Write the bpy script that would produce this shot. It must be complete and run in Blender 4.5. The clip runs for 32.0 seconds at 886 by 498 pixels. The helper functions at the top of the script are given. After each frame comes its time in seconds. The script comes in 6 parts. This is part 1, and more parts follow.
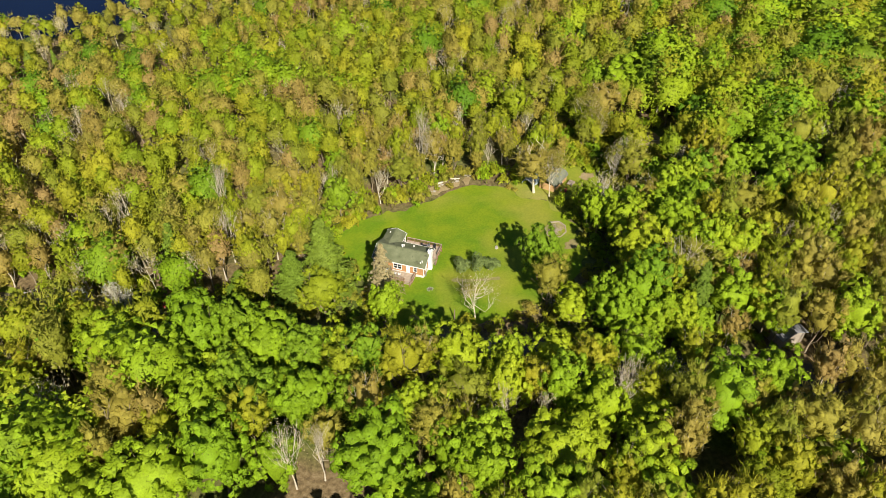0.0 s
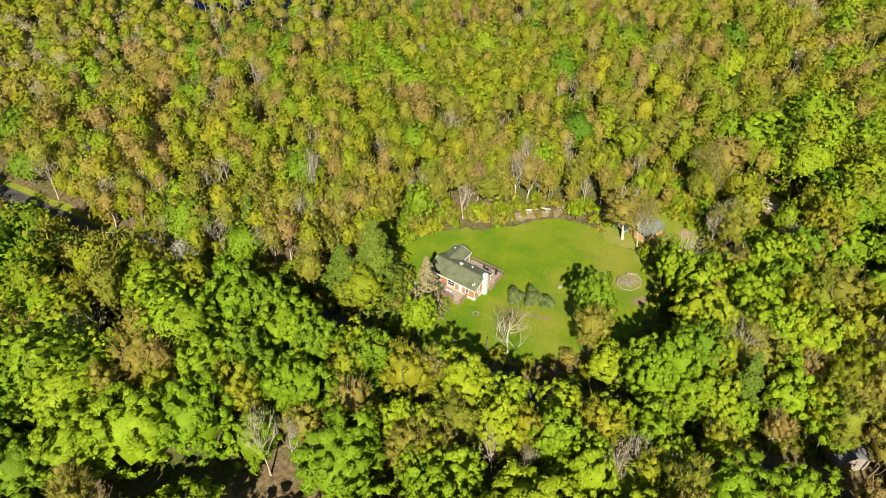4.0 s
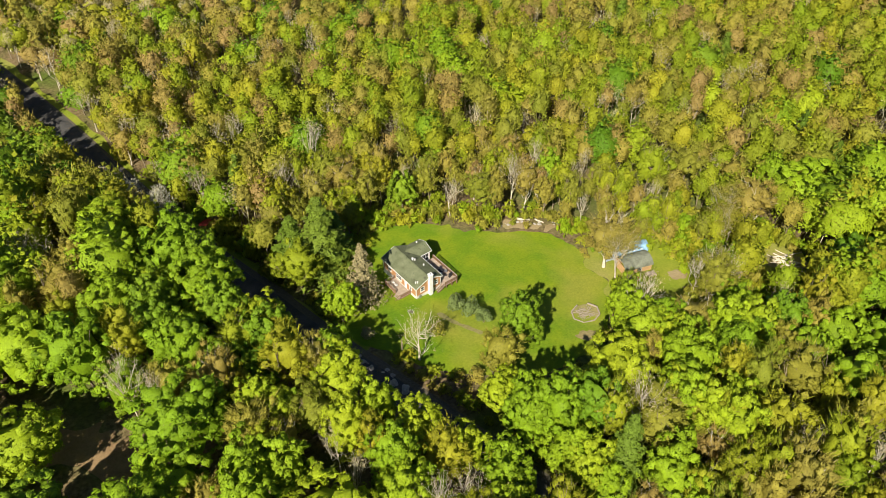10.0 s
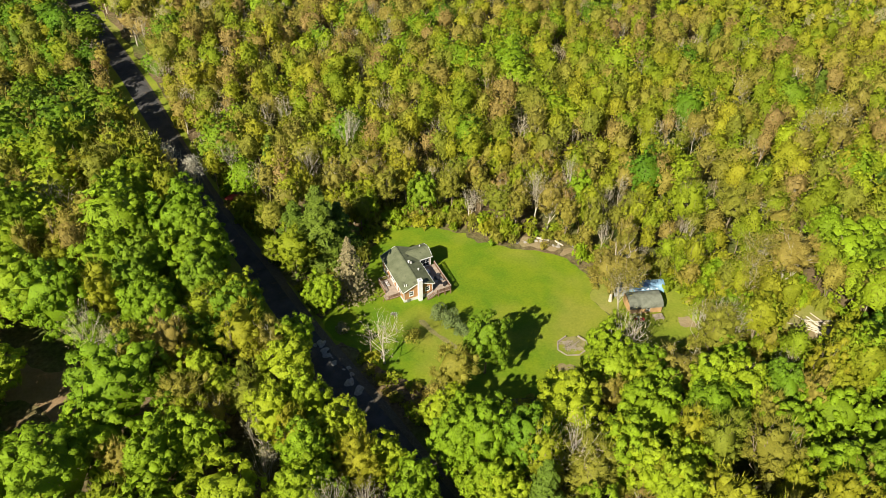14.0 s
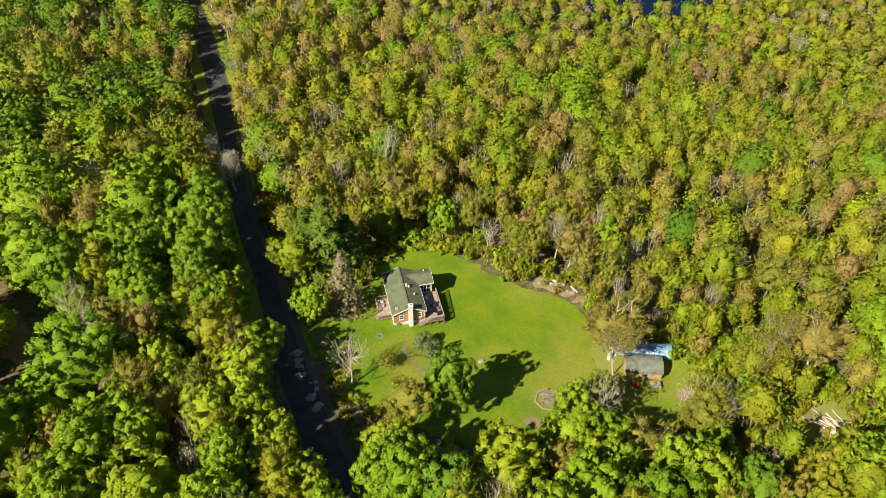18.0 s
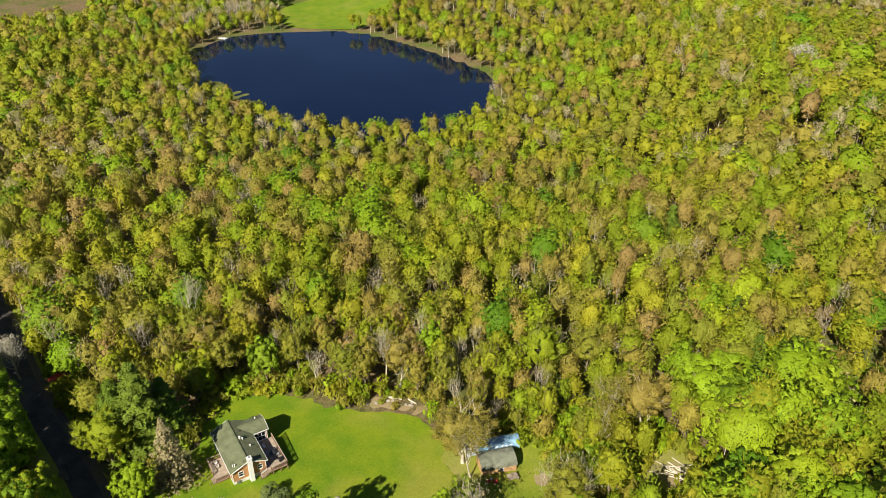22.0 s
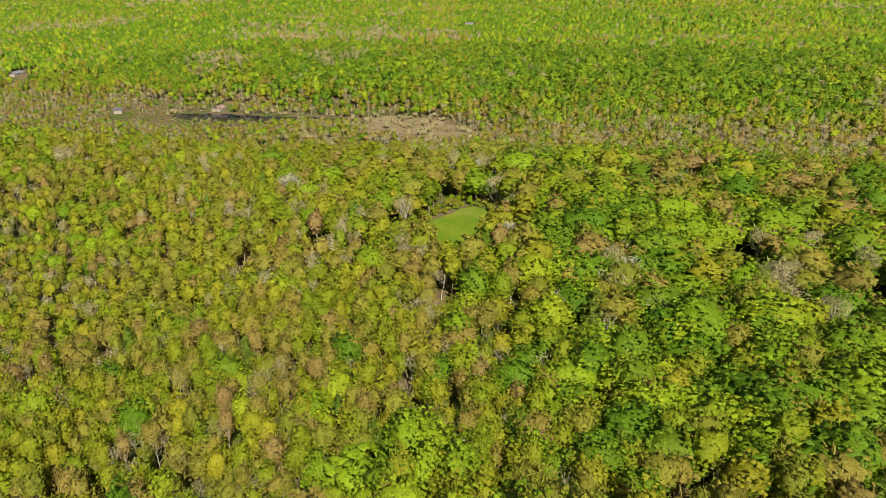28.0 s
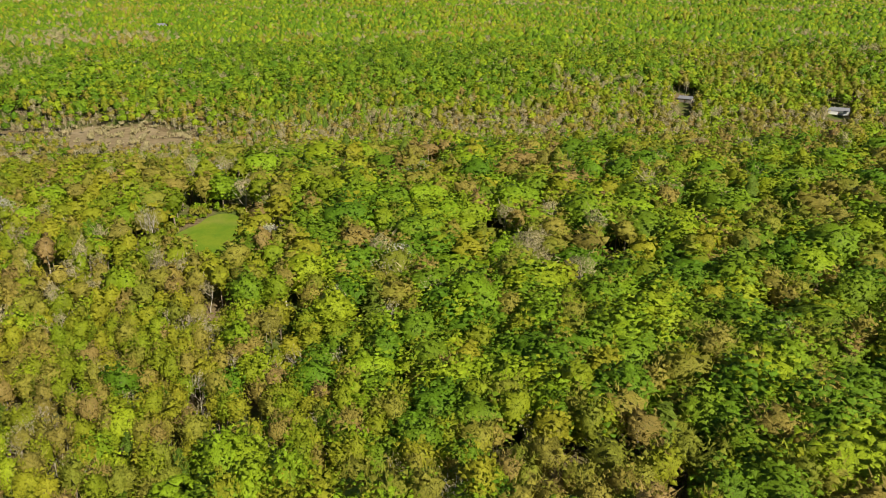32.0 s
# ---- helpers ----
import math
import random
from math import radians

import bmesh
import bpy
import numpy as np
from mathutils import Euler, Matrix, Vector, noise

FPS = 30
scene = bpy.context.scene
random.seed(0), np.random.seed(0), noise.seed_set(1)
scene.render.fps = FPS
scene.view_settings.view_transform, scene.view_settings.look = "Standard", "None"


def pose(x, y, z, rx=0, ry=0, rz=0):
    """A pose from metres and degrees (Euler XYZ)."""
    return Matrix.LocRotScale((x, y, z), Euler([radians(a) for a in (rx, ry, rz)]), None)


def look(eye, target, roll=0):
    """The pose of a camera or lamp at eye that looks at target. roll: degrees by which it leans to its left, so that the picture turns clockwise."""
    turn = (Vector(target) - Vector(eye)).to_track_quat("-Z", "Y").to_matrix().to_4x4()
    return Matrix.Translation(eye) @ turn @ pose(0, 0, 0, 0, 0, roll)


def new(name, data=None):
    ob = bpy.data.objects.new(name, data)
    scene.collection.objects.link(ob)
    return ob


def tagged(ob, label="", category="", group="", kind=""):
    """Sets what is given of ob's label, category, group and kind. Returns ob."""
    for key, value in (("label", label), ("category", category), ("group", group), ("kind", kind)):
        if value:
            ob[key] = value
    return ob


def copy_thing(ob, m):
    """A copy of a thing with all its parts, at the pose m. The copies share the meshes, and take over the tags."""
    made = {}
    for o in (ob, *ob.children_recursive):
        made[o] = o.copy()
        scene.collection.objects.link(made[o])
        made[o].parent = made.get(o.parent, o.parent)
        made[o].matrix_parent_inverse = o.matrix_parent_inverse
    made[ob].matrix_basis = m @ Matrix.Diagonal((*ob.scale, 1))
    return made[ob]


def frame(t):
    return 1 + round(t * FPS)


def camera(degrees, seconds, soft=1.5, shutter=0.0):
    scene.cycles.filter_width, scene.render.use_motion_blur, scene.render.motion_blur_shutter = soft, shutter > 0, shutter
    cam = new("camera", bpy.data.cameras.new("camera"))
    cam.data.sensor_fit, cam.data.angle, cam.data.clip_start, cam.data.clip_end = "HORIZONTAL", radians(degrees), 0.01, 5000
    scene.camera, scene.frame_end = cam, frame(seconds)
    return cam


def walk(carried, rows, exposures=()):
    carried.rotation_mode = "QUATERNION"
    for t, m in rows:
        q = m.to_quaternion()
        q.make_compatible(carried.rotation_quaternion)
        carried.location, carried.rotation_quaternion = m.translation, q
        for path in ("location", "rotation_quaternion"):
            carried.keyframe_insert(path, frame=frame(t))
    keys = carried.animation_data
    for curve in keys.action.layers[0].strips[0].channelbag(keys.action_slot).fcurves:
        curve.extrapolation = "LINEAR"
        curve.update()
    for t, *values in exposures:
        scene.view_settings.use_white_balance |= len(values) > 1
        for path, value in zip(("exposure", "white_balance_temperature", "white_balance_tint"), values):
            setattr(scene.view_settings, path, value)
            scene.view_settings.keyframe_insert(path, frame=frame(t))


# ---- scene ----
# ---------------------------------------------------------------- camera
cam = camera(60.5, 32.0, soft=0.7)
# seconds, x, y, z, heading (clockwise from +y), tilt below level, roll
FLIGHT = (
    (0, -93.53, -78.20, 118.31, 51.15, 42.41, 0.16),
    (0.5, -91.08, -80.30, 117.85, 49.87, 42.16, 0.06),
    (1, -88.56, -82.36, 117.38, 48.78, 41.91, -0.07),
    (1.5, -85.94, -84.21, 116.95, 46.86, 41.74, -0.09),
    (2, -83.22, -85.99, 116.56, 43.55, 41.57, -0.04),
    (2.5, -80.43, -87.82, 116.29, 40.42, 41.46, 0.01),
    (3, -77.66, -89.57, 116.10, 37.77, 41.30, 0.00),
    (3.5, -74.83, -91.19, 115.94, 35.47, 41.19, 0.03),
    (4, -71.91, -92.76, 115.77, 33.26, 41.07, -0.01),
    (4.5, -68.96, -94.35, 115.59, 30.96, 40.94, 0.01),
    (6.5, -56.40, -100.71, 115.16, 23.53, 40.35, 0.00),
    (7, -53.05, -101.86, 114.80, 22.56, 40.37, 0.26),
    (7.5, -49.45, -103.01, 114.48, 21.71, 40.58, 0.25),
    (8, -45.67, -104.13, 114.20, 20.80, 40.79, 0.11),
    (8.5, -41.81, -105.17, 113.93, 19.99, 41.00, -0.13),
    (9, -38.13, -105.95, 113.56, 19.11, 41.21, -0.15),
    (9.5, -34.47, -106.60, 113.12, 18.27, 41.45, -0.20),
    (10, -30.80, -106.98, 112.76, 17.44, 41.69, -0.30),
    (10.5, -27.09, -107.23, 112.51, 16.58, 41.95, -0.36),
    (11, -23.42, -107.54, 112.34, 15.72, 41.94, -0.29),
    (11.5, -19.83, -107.88, 112.19, 14.83, 41.93, -0.17),
    (12, -16.32, -108.09, 112.06, 13.94, 41.92, -0.19),
    (12.5, -12.91, -108.23, 111.82, 12.82, 41.88, -0.25),
    (13, -9.59, -108.46, 111.49, 9.97, 41.78, -0.21),
    (13.5, -6.25, -108.66, 111.14, 7.01, 41.61, -0.14),
    (14, -2.89, -108.85, 110.81, 4.17, 41.42, -0.10),
    (14.5, 0.44, -109.02, 110.46, 1.43, 41.16, -0.09),
    (16.5, 13.53, -106.32, 109.72, -7.59, 40.72, -0.38),
    (17, 16.52, -105.24, 109.83, -8.40, 40.70, -0.54),
    (17.5, 19.18, -104.23, 109.86, -8.26, 40.62, -0.50),
    (18, 21.42, -103.35, 109.85, -7.97, 40.18, -0.61),
    (18.5, 22.79, -102.84, 109.78, -6.92, 39.11, -0.47),
    (19, 23.12, -102.64, 109.59, -5.31, 38.01, 0.12),
    (19.5, 23.01, -102.69, 109.39, -3.68, 36.79, 0.36),
    (20, 22.57, -102.79, 109.21, -1.96, 35.54, 0.51),
    (20.5, 21.87, -102.86, 109.01, 0.34, 34.29, 0.56),
    (21, 20.75, -102.87, 108.81, 3.62, 33.09, 0.54),
    (21.5, 19.21, -102.83, 108.62, 6.97, 31.93, 0.36),
    (22, 17.59, -102.77, 108.51, 10.31, 30.75, 0.26),
    (22.5, 16.13, -102.70, 108.46, 13.57, 29.53, 0.22),
    (23, 14.75, -102.58, 108.48, 16.58, 28.01, 0.28),
    (23.5, 13.36, -102.49, 108.48, 19.55, 26.44, 0.37),
    (24, 11.82, -102.59, 108.35, 22.48, 24.86, 0.49),
    (24.5, 10.23, -102.68, 108.28, 25.56, 23.28, 0.61),
    (26.5, 2.57, -101.71, 109.44, 38.88, 19.90, 0.28),
    (27, 0.68, -100.95, 109.53, 42.81, 19.93, 0.27),
    (27.5, -1.13, -100.19, 109.58, 46.88, 19.97, 0.22),
    (28, -2.60, -99.06, 109.54, 50.79, 19.99, 0.11),
    (28.5, -3.68, -97.87, 109.47, 54.54, 20.04, 0.09),
    (29, -4.55, -96.68, 109.35, 57.46, 20.07, -0.03),
    (29.5, -5.47, -95.22, 109.16, 60.09, 20.11, -0.08),
    (30, -6.44, -93.47, 108.89, 62.87, 20.13, -0.08),
    (30.5, -7.49, -91.38, 108.61, 65.47, 20.16, -0.14),
    (31, -8.39, -89.03, 108.49, 67.87, 20.17, -0.22),
    (31.5, -9.15, -86.54, 108.29, 70.45, 20.17, -0.30),
    (32, -9.94, -84.16, 107.97, 72.98, 19.98, -0.30),
)


def flown(x, y, z, heading, tilt, roll):
    h, p = radians(heading), radians(tilt)
    eye = Vector((x, y, z))
    way = Vector((math.sin(h) * math.cos(p), math.cos(h) * math.cos(p), -math.sin(p)))
    return look(eye, eye + way * 50, -roll)


walk(cam, [(r[0], flown(*r[1:])) for r in FLIGHT], exposures=((0.0, 0.74), (19.0, 0.70), (23.0, 0.60), (28.0, 0.42), (32.0, 0.38)))

# ---------------------------------------------------------------- sky and sun
SUN_FROM = radians(217)      # compass bearing of the sun, clockwise from +y
SUN_UP = radians(39.5)
sky_world = bpy.data.worlds.new("sky")
scene.world = sky_world
sky_world.use_nodes = True
wn = sky_world.node_tree.nodes
sky = wn.new("ShaderNodeTexSky")
sky.sky_type, sky.sun_disc = "NISHITA", False
sky.sun_elevation, sky.sun_rotation, sky.ozone_density = SUN_UP, SUN_FROM, 3.0
sky.air_density, sky.dust_density, sky.altitude = 0.7, 0.25, 400
sky_world.node_tree.links.new(sky.outputs[0], wn["Background"].inputs[0])
wn["Background"].inputs[1].default_value = 0.05
sun = new("sun", bpy.data.lights.new("sun", "SUN"))
sun.data.energy, sun.data.angle, sun.data.color = 5.0, radians(0.53), (1.0, 0.93, 0.80)
toward = Vector((math.sin(SUN_FROM) * math.cos(SUN_UP), math.cos(SUN_FROM) * math.cos(SUN_UP), math.sin(SUN_UP)))
sun.matrix_world = look(toward * 300, (0, 0, 0))


# ---------------------------------------------------------------- materials
class Mat:
    """A principled material with a few node shortcuts."""

    def __init__(self, name, rough=0.8, spec=0.3, metal=0.0):
        self.m = bpy.data.materials.new(name)
        self.m.use_nodes = True
        self.t = self.m.node_tree
        self.b = self.t.nodes["Principled BSDF"]
        self.b.inputs["Roughness"].default_value = rough
        self.b.inputs["Specular IOR Level"].default_value = spec
        self.b.inputs["Metallic"].default_value = metal
        self.out = self.t.nodes["Material Output"]

    def n(self, kind, **inputs):
        node = self.t.nodes.new(kind)
        for k, v in inputs.items():
            k = k.replace("_", " ")
            if isinstance(v, bpy.types.NodeSocket):
                self.t.links.new(v, node.inputs[k])
            else:
                node.inputs[k].default_value = v
        return node

    def link(self, a, b):
        self.t.links.new(a, b)

    def coords(self):
        return self.n("ShaderNodeNewGeometry").outputs["Position"]

    def noise(self, scale, detail=4.0, vec=None, rough=0.55):
        node = self.n("ShaderNodeTexNoise", Scale=scale, Detail=detail, Roughness=rough)
        self.link(vec or self.coords(), node.inputs["Vector"])
        return node.outputs[0]

    def ramp(self, fac, stops):
        node = self.t.nodes.new("ShaderNodeValToRGB")
        els = node.color_ramp.elements
        while len(els) < len(stops):
            els.new(0.5)
        for e, (p, c) in zip(els, stops):
            e.position, e.color = p, (*c, 1)
        self.link(fac, node.inputs[0])
        return node.outputs[0]

    def mix(self, fac, a, b, mode="MIX"):
        node = self.t.nodes.new("ShaderNodeMix")
        node.data_type, node.blend_type = "RGBA", mode
        for i, v in ((0, fac), (6, a), (7, b)):
            if isinstance(v, bpy.types.NodeSocket):
                self.link(v, node.inputs[i])
            else:
                node.inputs[i].default_value = v if i == 0 else (*v, 1)
        return node.outputs[2]

    def math(self, op, a, b=0.0):
        node = self.t.nodes.new("ShaderNodeMath")
        node.operation = op
        for i, v in ((0, a), (1, b)):
            if isinstance(v, bpy.types.NodeSocket):
                self.link(v, node.inputs[i])
            else:
                node.inputs[i].default_value = v
        return node.outputs[0]

    def color(self, c):
        if isinstance(c, bpy.types.NodeSocket):
            self.link(c, self.b.inputs["Base Color"])
        else:
            self.b.inputs["Base Color"].default_value = (*c, 1)
        return self

    def bump(self, height, strength=0.3, distance=0.05):
        node = self.n("ShaderNodeBump", Height=height, Strength=strength, Distance=distance)
        self.link(node.outputs[0], self.b.inputs["Normal"])
        return self


def leaf_material(name, stops, through_light=0.14, cover=0.47, grain=4.5):
    """Foliage: each plant takes its own tone along the stops; the clumps break up into leaves with gaps, and let some light through."""
    k = Mat(name, rough=0.65, spec=0.2)
    tone = k.n("ShaderNodeAttribute")
    tone.attribute_name = "tone"
    rnd = k.n("ShaderNodeObjectInfo").outputs["Random"]
    geo = k.n("ShaderNodeNewGeometry")
    each = k.math("FRACT", k.math("ADD", tone.outputs["Fac"], rnd))
    col = k.ramp(each, stops)
    up = k.n("ShaderNodeVectorMath")
    up.operation = "MULTIPLY"
    k.link(geo.outputs["Position"], up.inputs[0])
    up.inputs[1].default_value = (1, 1, 0.5)
    leafy = k.noise(grain, 3, up.outputs[0], 0.62)
    clump = k.noise(0.7, 2, up.outputs[0], 0.5)
    vary = k.math("ADD", k.math("MULTIPLY", geo.outputs["Random Per Island"], 0.4), k.math("ADD", k.math("MULTIPLY", leafy, 1.0), k.math("MULTIPLY", clump, 0.6)))
    hue = k.n("ShaderNodeHueSaturation", Color=col, Value=k.math("MAXIMUM", k.math("SUBTRACT", vary, 0.0), 0.3))
    k.color(hue.outputs[0]).bump(k.math("ADD", leafy, k.math("MULTIPLY", clump, 0.6)), 0.5, 0.3)
    tl = k.n("ShaderNodeBsdfTranslucent", Color=hue.outputs[0])
    mx = k.n("ShaderNodeMixShader", Fac=through_light)
    k.link(k.b.outputs[0], mx.inputs[1])
    k.link(tl.outputs[0], mx.inputs[2])
    rim = k.n("ShaderNodeAttribute")
    rim.attribute_name = "rim"
    xyz = k.n("ShaderNodeSeparateXYZ", Vector=rim.outputs["Vector"])
    inner = k.math("MINIMUM", k.math("MINIMUM", xyz.outputs[0], xyz.outputs[1]), xyz.outputs[2])
    ragged = k.math("ADD", k.math("MULTIPLY", inner, 3.0), k.math("MULTIPLY", k.math("SUBTRACT", leafy, cover), 5.5))
    gap = k.math("LESS_THAN", ragged, 0.22)
    gaps = k.n("ShaderNodeMixShader", Fac=gap)
    k.link(mx.outputs[0], gaps.inputs[1])
    k.link(k.n("ShaderNodeBsdfTransparent").outputs[0], gaps.inputs[2])
    k.link(gaps.outputs[0], k.out.inputs[0])
    return k.m


M_GREEN = leaf_material("spring_green_leaves", [(0.0, (0.155, 0.255, 0.007)), (0.5, (0.21, 0.305, 0.009)), (1.0, (0.29, 0.345, 0.012))], cover=0.48)
M_DEEP = leaf_material("deep_green_leaves", [(0.0, (0.088, 0.18, 0.006)), (0.5, (0.122, 0.215, 0.008)), (1.0, (0.17, 0.25, 0.010))], cover=0.48)
M_LIME = leaf_material("yellow_green_leaves", [(0.0, (0.21, 0.285, 0.011)), (0.5, (0.275, 0.308, 0.015)), (1.0, (0.335, 0.318, 0.020))], 0.32, cover=0.48)
M_OLIVE = leaf_material("olive_budding_leaves", [(0.0, (0.235, 0.27, 0.024)), (0.5, (0.30, 0.285, 0.036)), (1.0, (0.345, 0.285, 0.05))], 0.34, cover=0.485)
M_RED = leaf_material("russet_budding_leaves", [(0.0, (0.30, 0.274, 0.045)), (0.6, (0.335, 0.266, 0.054)), (1.0, (0.36, 0.25, 0.085))], 0.34, cover=0.49)
M_DARK = leaf_material("pine_needles", [(0.0, (0.095, 0.16, 0.012)), (0.5, (0.125, 0.188, 0.016)), (1.0, (0.16, 0.215, 0.02))], 0.15)
M_BLUE = leaf_material("juniper_needles", [(0.0, (0.12, 0.165, 0.045)), (1.0, (0.155, 0.20, 0.06))], 0.1)
M_DEAD = leaf_material("dry_needles", [(0.0, (0.25, 0.21, 0.10)), (1.0, (0.31, 0.26, 0.125))], 0.1)
M_BLOSSOM = leaf_material("pale_blossom", [(0.0, (0.44, 0.42, 0.30)), (1.0, (0.52, 0.49, 0.37))], 0.2, cover=0.5)
M_TWIG = leaf_material("pale_twigs", [(0.0, (0.33, 0.29, 0.13)), (1.0, (0.39, 0.33, 0.17))], 0.1, cover=0.51)


def bark_material(name, dark, light):
    k = Mat(name, rough=0.9, spec=0.15)
    f = k.noise(2.5, 5)
    k.color(k.ramp(f, [(0.3, dark), (0.7, light)])).bump(k.noise(14.0, 3), 0.5, 0.05)
    return k.m


M_BARK = bark_material("grey_brown_bark", (0.17, 0.13, 0.08), (0.36, 0.29, 0.20))
M_PALE = bark_material("pale_grey_bark", (0.42, 0.36, 0.26), (0.68, 0.61, 0.48))


def ground_material():
    k = Mat("leaf_litter", rough=0.95, spec=0.1)
    big, small = k.noise(0.05, 4), k.noise(1.3, 6)
    a = k.ramp(small, [(0.3, (0.10, 0.070, 0.035)), (0.55, (0.20, 0.145, 0.075)), (0.75, (0.30, 0.23, 0.13))])
    b = k.ramp(small, [(0.3, (0.06, 0.085, 0.015)), (0.7, (0.13, 0.17, 0.03))])
    k.color(k.mix(k.ramp(big, [(0.42, (0, 0, 0)), (0.62, (1, 1, 1))]), a, b)).bump(k.noise(3.0, 5), 0.6, 0.2)
    return k.m


def grass_material(name, dark, mid, worn):
    k = Mat(name, rough=0.9, spec=0.15)
    p = k.coords()
    fine, patch, big = k.noise(2.2, 6, p, 0.7), k.noise(0.16, 4, p), k.noise(0.045, 3, p)
    c = k.mix(k.ramp(patch, [(0.35, (0, 0, 0)), (0.65, (1, 1, 1))]), dark, mid)
    c = k.mix(k.ramp(big, [(0.50, (0, 0, 0)), (0.68, (0.65, 0.65, 0.65))]), c, worn)
    c = k.mix(0.75, c, k.ramp(fine, [(0.3, (0.55, 0.6, 0.5)), (0.7, (1.0, 1.0, 1.0))]), "MULTIPLY")
    k.color(c).bump(k.noise(9.0, 4, p), 0.5, 0.06)
    return k.m


def asphalt_material():
    k = Mat("weathered_asphalt", rough=0.85, spec=0.3)
    p = k.coords()
    c = k.ramp(k.noise(0.35, 5, p), [(0.3, (0.05, 0.049, 0.047)), (0.7, (0.105, 0.10, 0.095))])
    c = k.mix(0.5, c, k.ramp(k.noise(6.0, 4, p), [(0.35, (0.6, 0.6, 0.6)), (0.7, (1, 1, 1))]), "MULTIPLY")
    litter = k.ramp(k.noise(0.9, 6, p, 0.7), [(0.56, (0, 0, 0)), (0.70, (1, 1, 1))])
    c = k.mix(litter, c, (0.13, 0.10, 0.065))
    k.color(c).bump(k.noise(30.0, 3, p), 0.3, 0.01)
    return k.m


def gravel_material():
    k = Mat("gravel", rough=0.95, spec=0.15)
    p = k.coords()
    k.color(k.ramp(k.noise(3.5, 6, p, 0.7), [(0.3, (0.07, 0.06, 0.04)), (0.7, (0.19, 0.165, 0.12))])).bump(k.noise(12.0, 4, p), 0.6, 0.05)
    return k.m


def water_material():
    k = Mat("dark_pond_water", rough=0.03, spec=0.5)
    k.b.inputs["IOR"].default_value = 1.33
    k.color(k.ramp(k.noise(0.02, 3), [(0.3, (0.0015, 0.005, 0.022)), (0.7, (0.003, 0.009, 0.034))]))
    k.bump(k.noise(1.6, 3), 0.05, 0.05)
    return k.m


def plain(name, base, rough=0.7, spec=0.3, metal=0.0, vary=0.18, scale=3.0):
    k = Mat(name, rough, spec, metal)
    p = k.coords()
    lo = tuple(c * (1 - vary) for c in base)
    hi = tuple(min(1, c * (1 + vary)) for c in base)
    c = k.ramp(k.noise(scale, 6, p, 0.65), [(0.3, lo), (0.7, hi)])
    k.color(c).bump(k.noise(scale * 7, 3, p), 0.15, 0.01)
    return k.m


M_GROUND = ground_material()
M_LAWN = grass_material("mown_grass", (0.135, 0.245, 0.010), (0.235, 0.305, 0.013), (0.35, 0.325, 0.055))
M_SOIL = grass_material("bare_soil", (0.30, 0.22, 0.11), (0.42, 0.32, 0.18), (0.24, 0.26, 0.06))
M_PADS = grass_material("water_weed", (0.13, 0.14, 0.03), (0.20, 0.20, 0.05), (0.28, 0.27, 0.08))
M_FIELD = grass_material("meadow_grass", (0.14, 0.235, 0.014), (0.21, 0.275, 0.018), (0.30, 0.29, 0.06))
M_ROUGH = grass_material("rough_grass", (0.23, 0.29, 0.025), (0.31, 0.33, 0.04), (0.40, 0.33, 0.13))
M_MARSH = grass_material("dry_marsh_grass", (0.26, 0.19, 0.10), (0.36, 0.27, 0.15), (0.40, 0.31, 0.19))
M_ROAD = asphalt_material()
M_GRAVEL = gravel_material()
M_WATER = water_material()


# ---------------------------------------------------------------- the lie of the land
def ease(a, b, v):
    t = np.clip((v - a) / (b - a), 0, 1)
    return t * t * (3 - 2 * t)


def smooth_loop(pts, rounds=2):
    p = np.array(pts, float)
    for _ in range(rounds):
        q = np.roll(p, -1, 0)
        p = np.stack([0.75 * p + 0.25 * q, 0.25 * p + 0.75 * q], 1).reshape(-1, 2)
    return p


def signed(poly, x, y):
    """Distance to a closed outline, negative inside."""
    x, y = np.asarray(x, float), np.asarray(y, float)
    best = np.full(x.shape, 1e9)
    inside = np.zeros(x.shape, bool)
    for (ax, ay), (bx, by) in zip(poly, np.roll(poly, -1, 0)):
        dx, dy = bx - ax, by - ay
        t = np.clip(((x - ax) * dx + (y - ay) * dy) / (dx * dx + dy * dy + 1e-9), 0, 1)
        best = np.minimum(best, np.hypot(x - ax - t * dx, y - ay - t * dy))
        if abs(dy) > 1e-9:
            inside ^= ((ay > y) != (by > y)) & (x < dx * (y - ay) / dy + ax)
    return np.where(inside, -best, best)


def along(line, x, y):
    best = np.full(np.shape(x), 1e9)
    for (ax, ay), (bx, by) in zip(line[:-1], line[1:]):
        dx, dy = bx - ax, by - ay
        t = np.clip(((x - ax) * dx + (y - ay) * dy) / (dx * dx + dy * dy), 0, 1)
        best = np.minimum(best, np.hypot(x - ax - t * dx, y - ay - t * dy))
    return best


LAWN = smooth_loop([(-20, -4), (-13, 5), (-9, 20), (-6, 27), (2, 28), (9, 26), (15, 20.5), (24, 17.5), (31, 17), (37, 12), (37, 2), (38, -8),
                    (33, -18), (27, -22), (22, -27), (12, -27), (2, -24), (-4, -22), (-11, -14), (-17, -10)])
LAKE = smooth_loop([(-42, 305), (-28, 333), (-2, 341), (31, 336), (53, 326), (76, 295), (94, 263), (106, 236), (97, 206), (84, 184), (66, 172),
                    (44, 168), (22, 175), (4, 192), (-14, 212), (-27, 240), (-36, 270)])
FIELD_A = smooth_loop([(6, 345), (16, 343), (46, 334), (66, 352), (92, 398), (50, 408), (4, 404)])
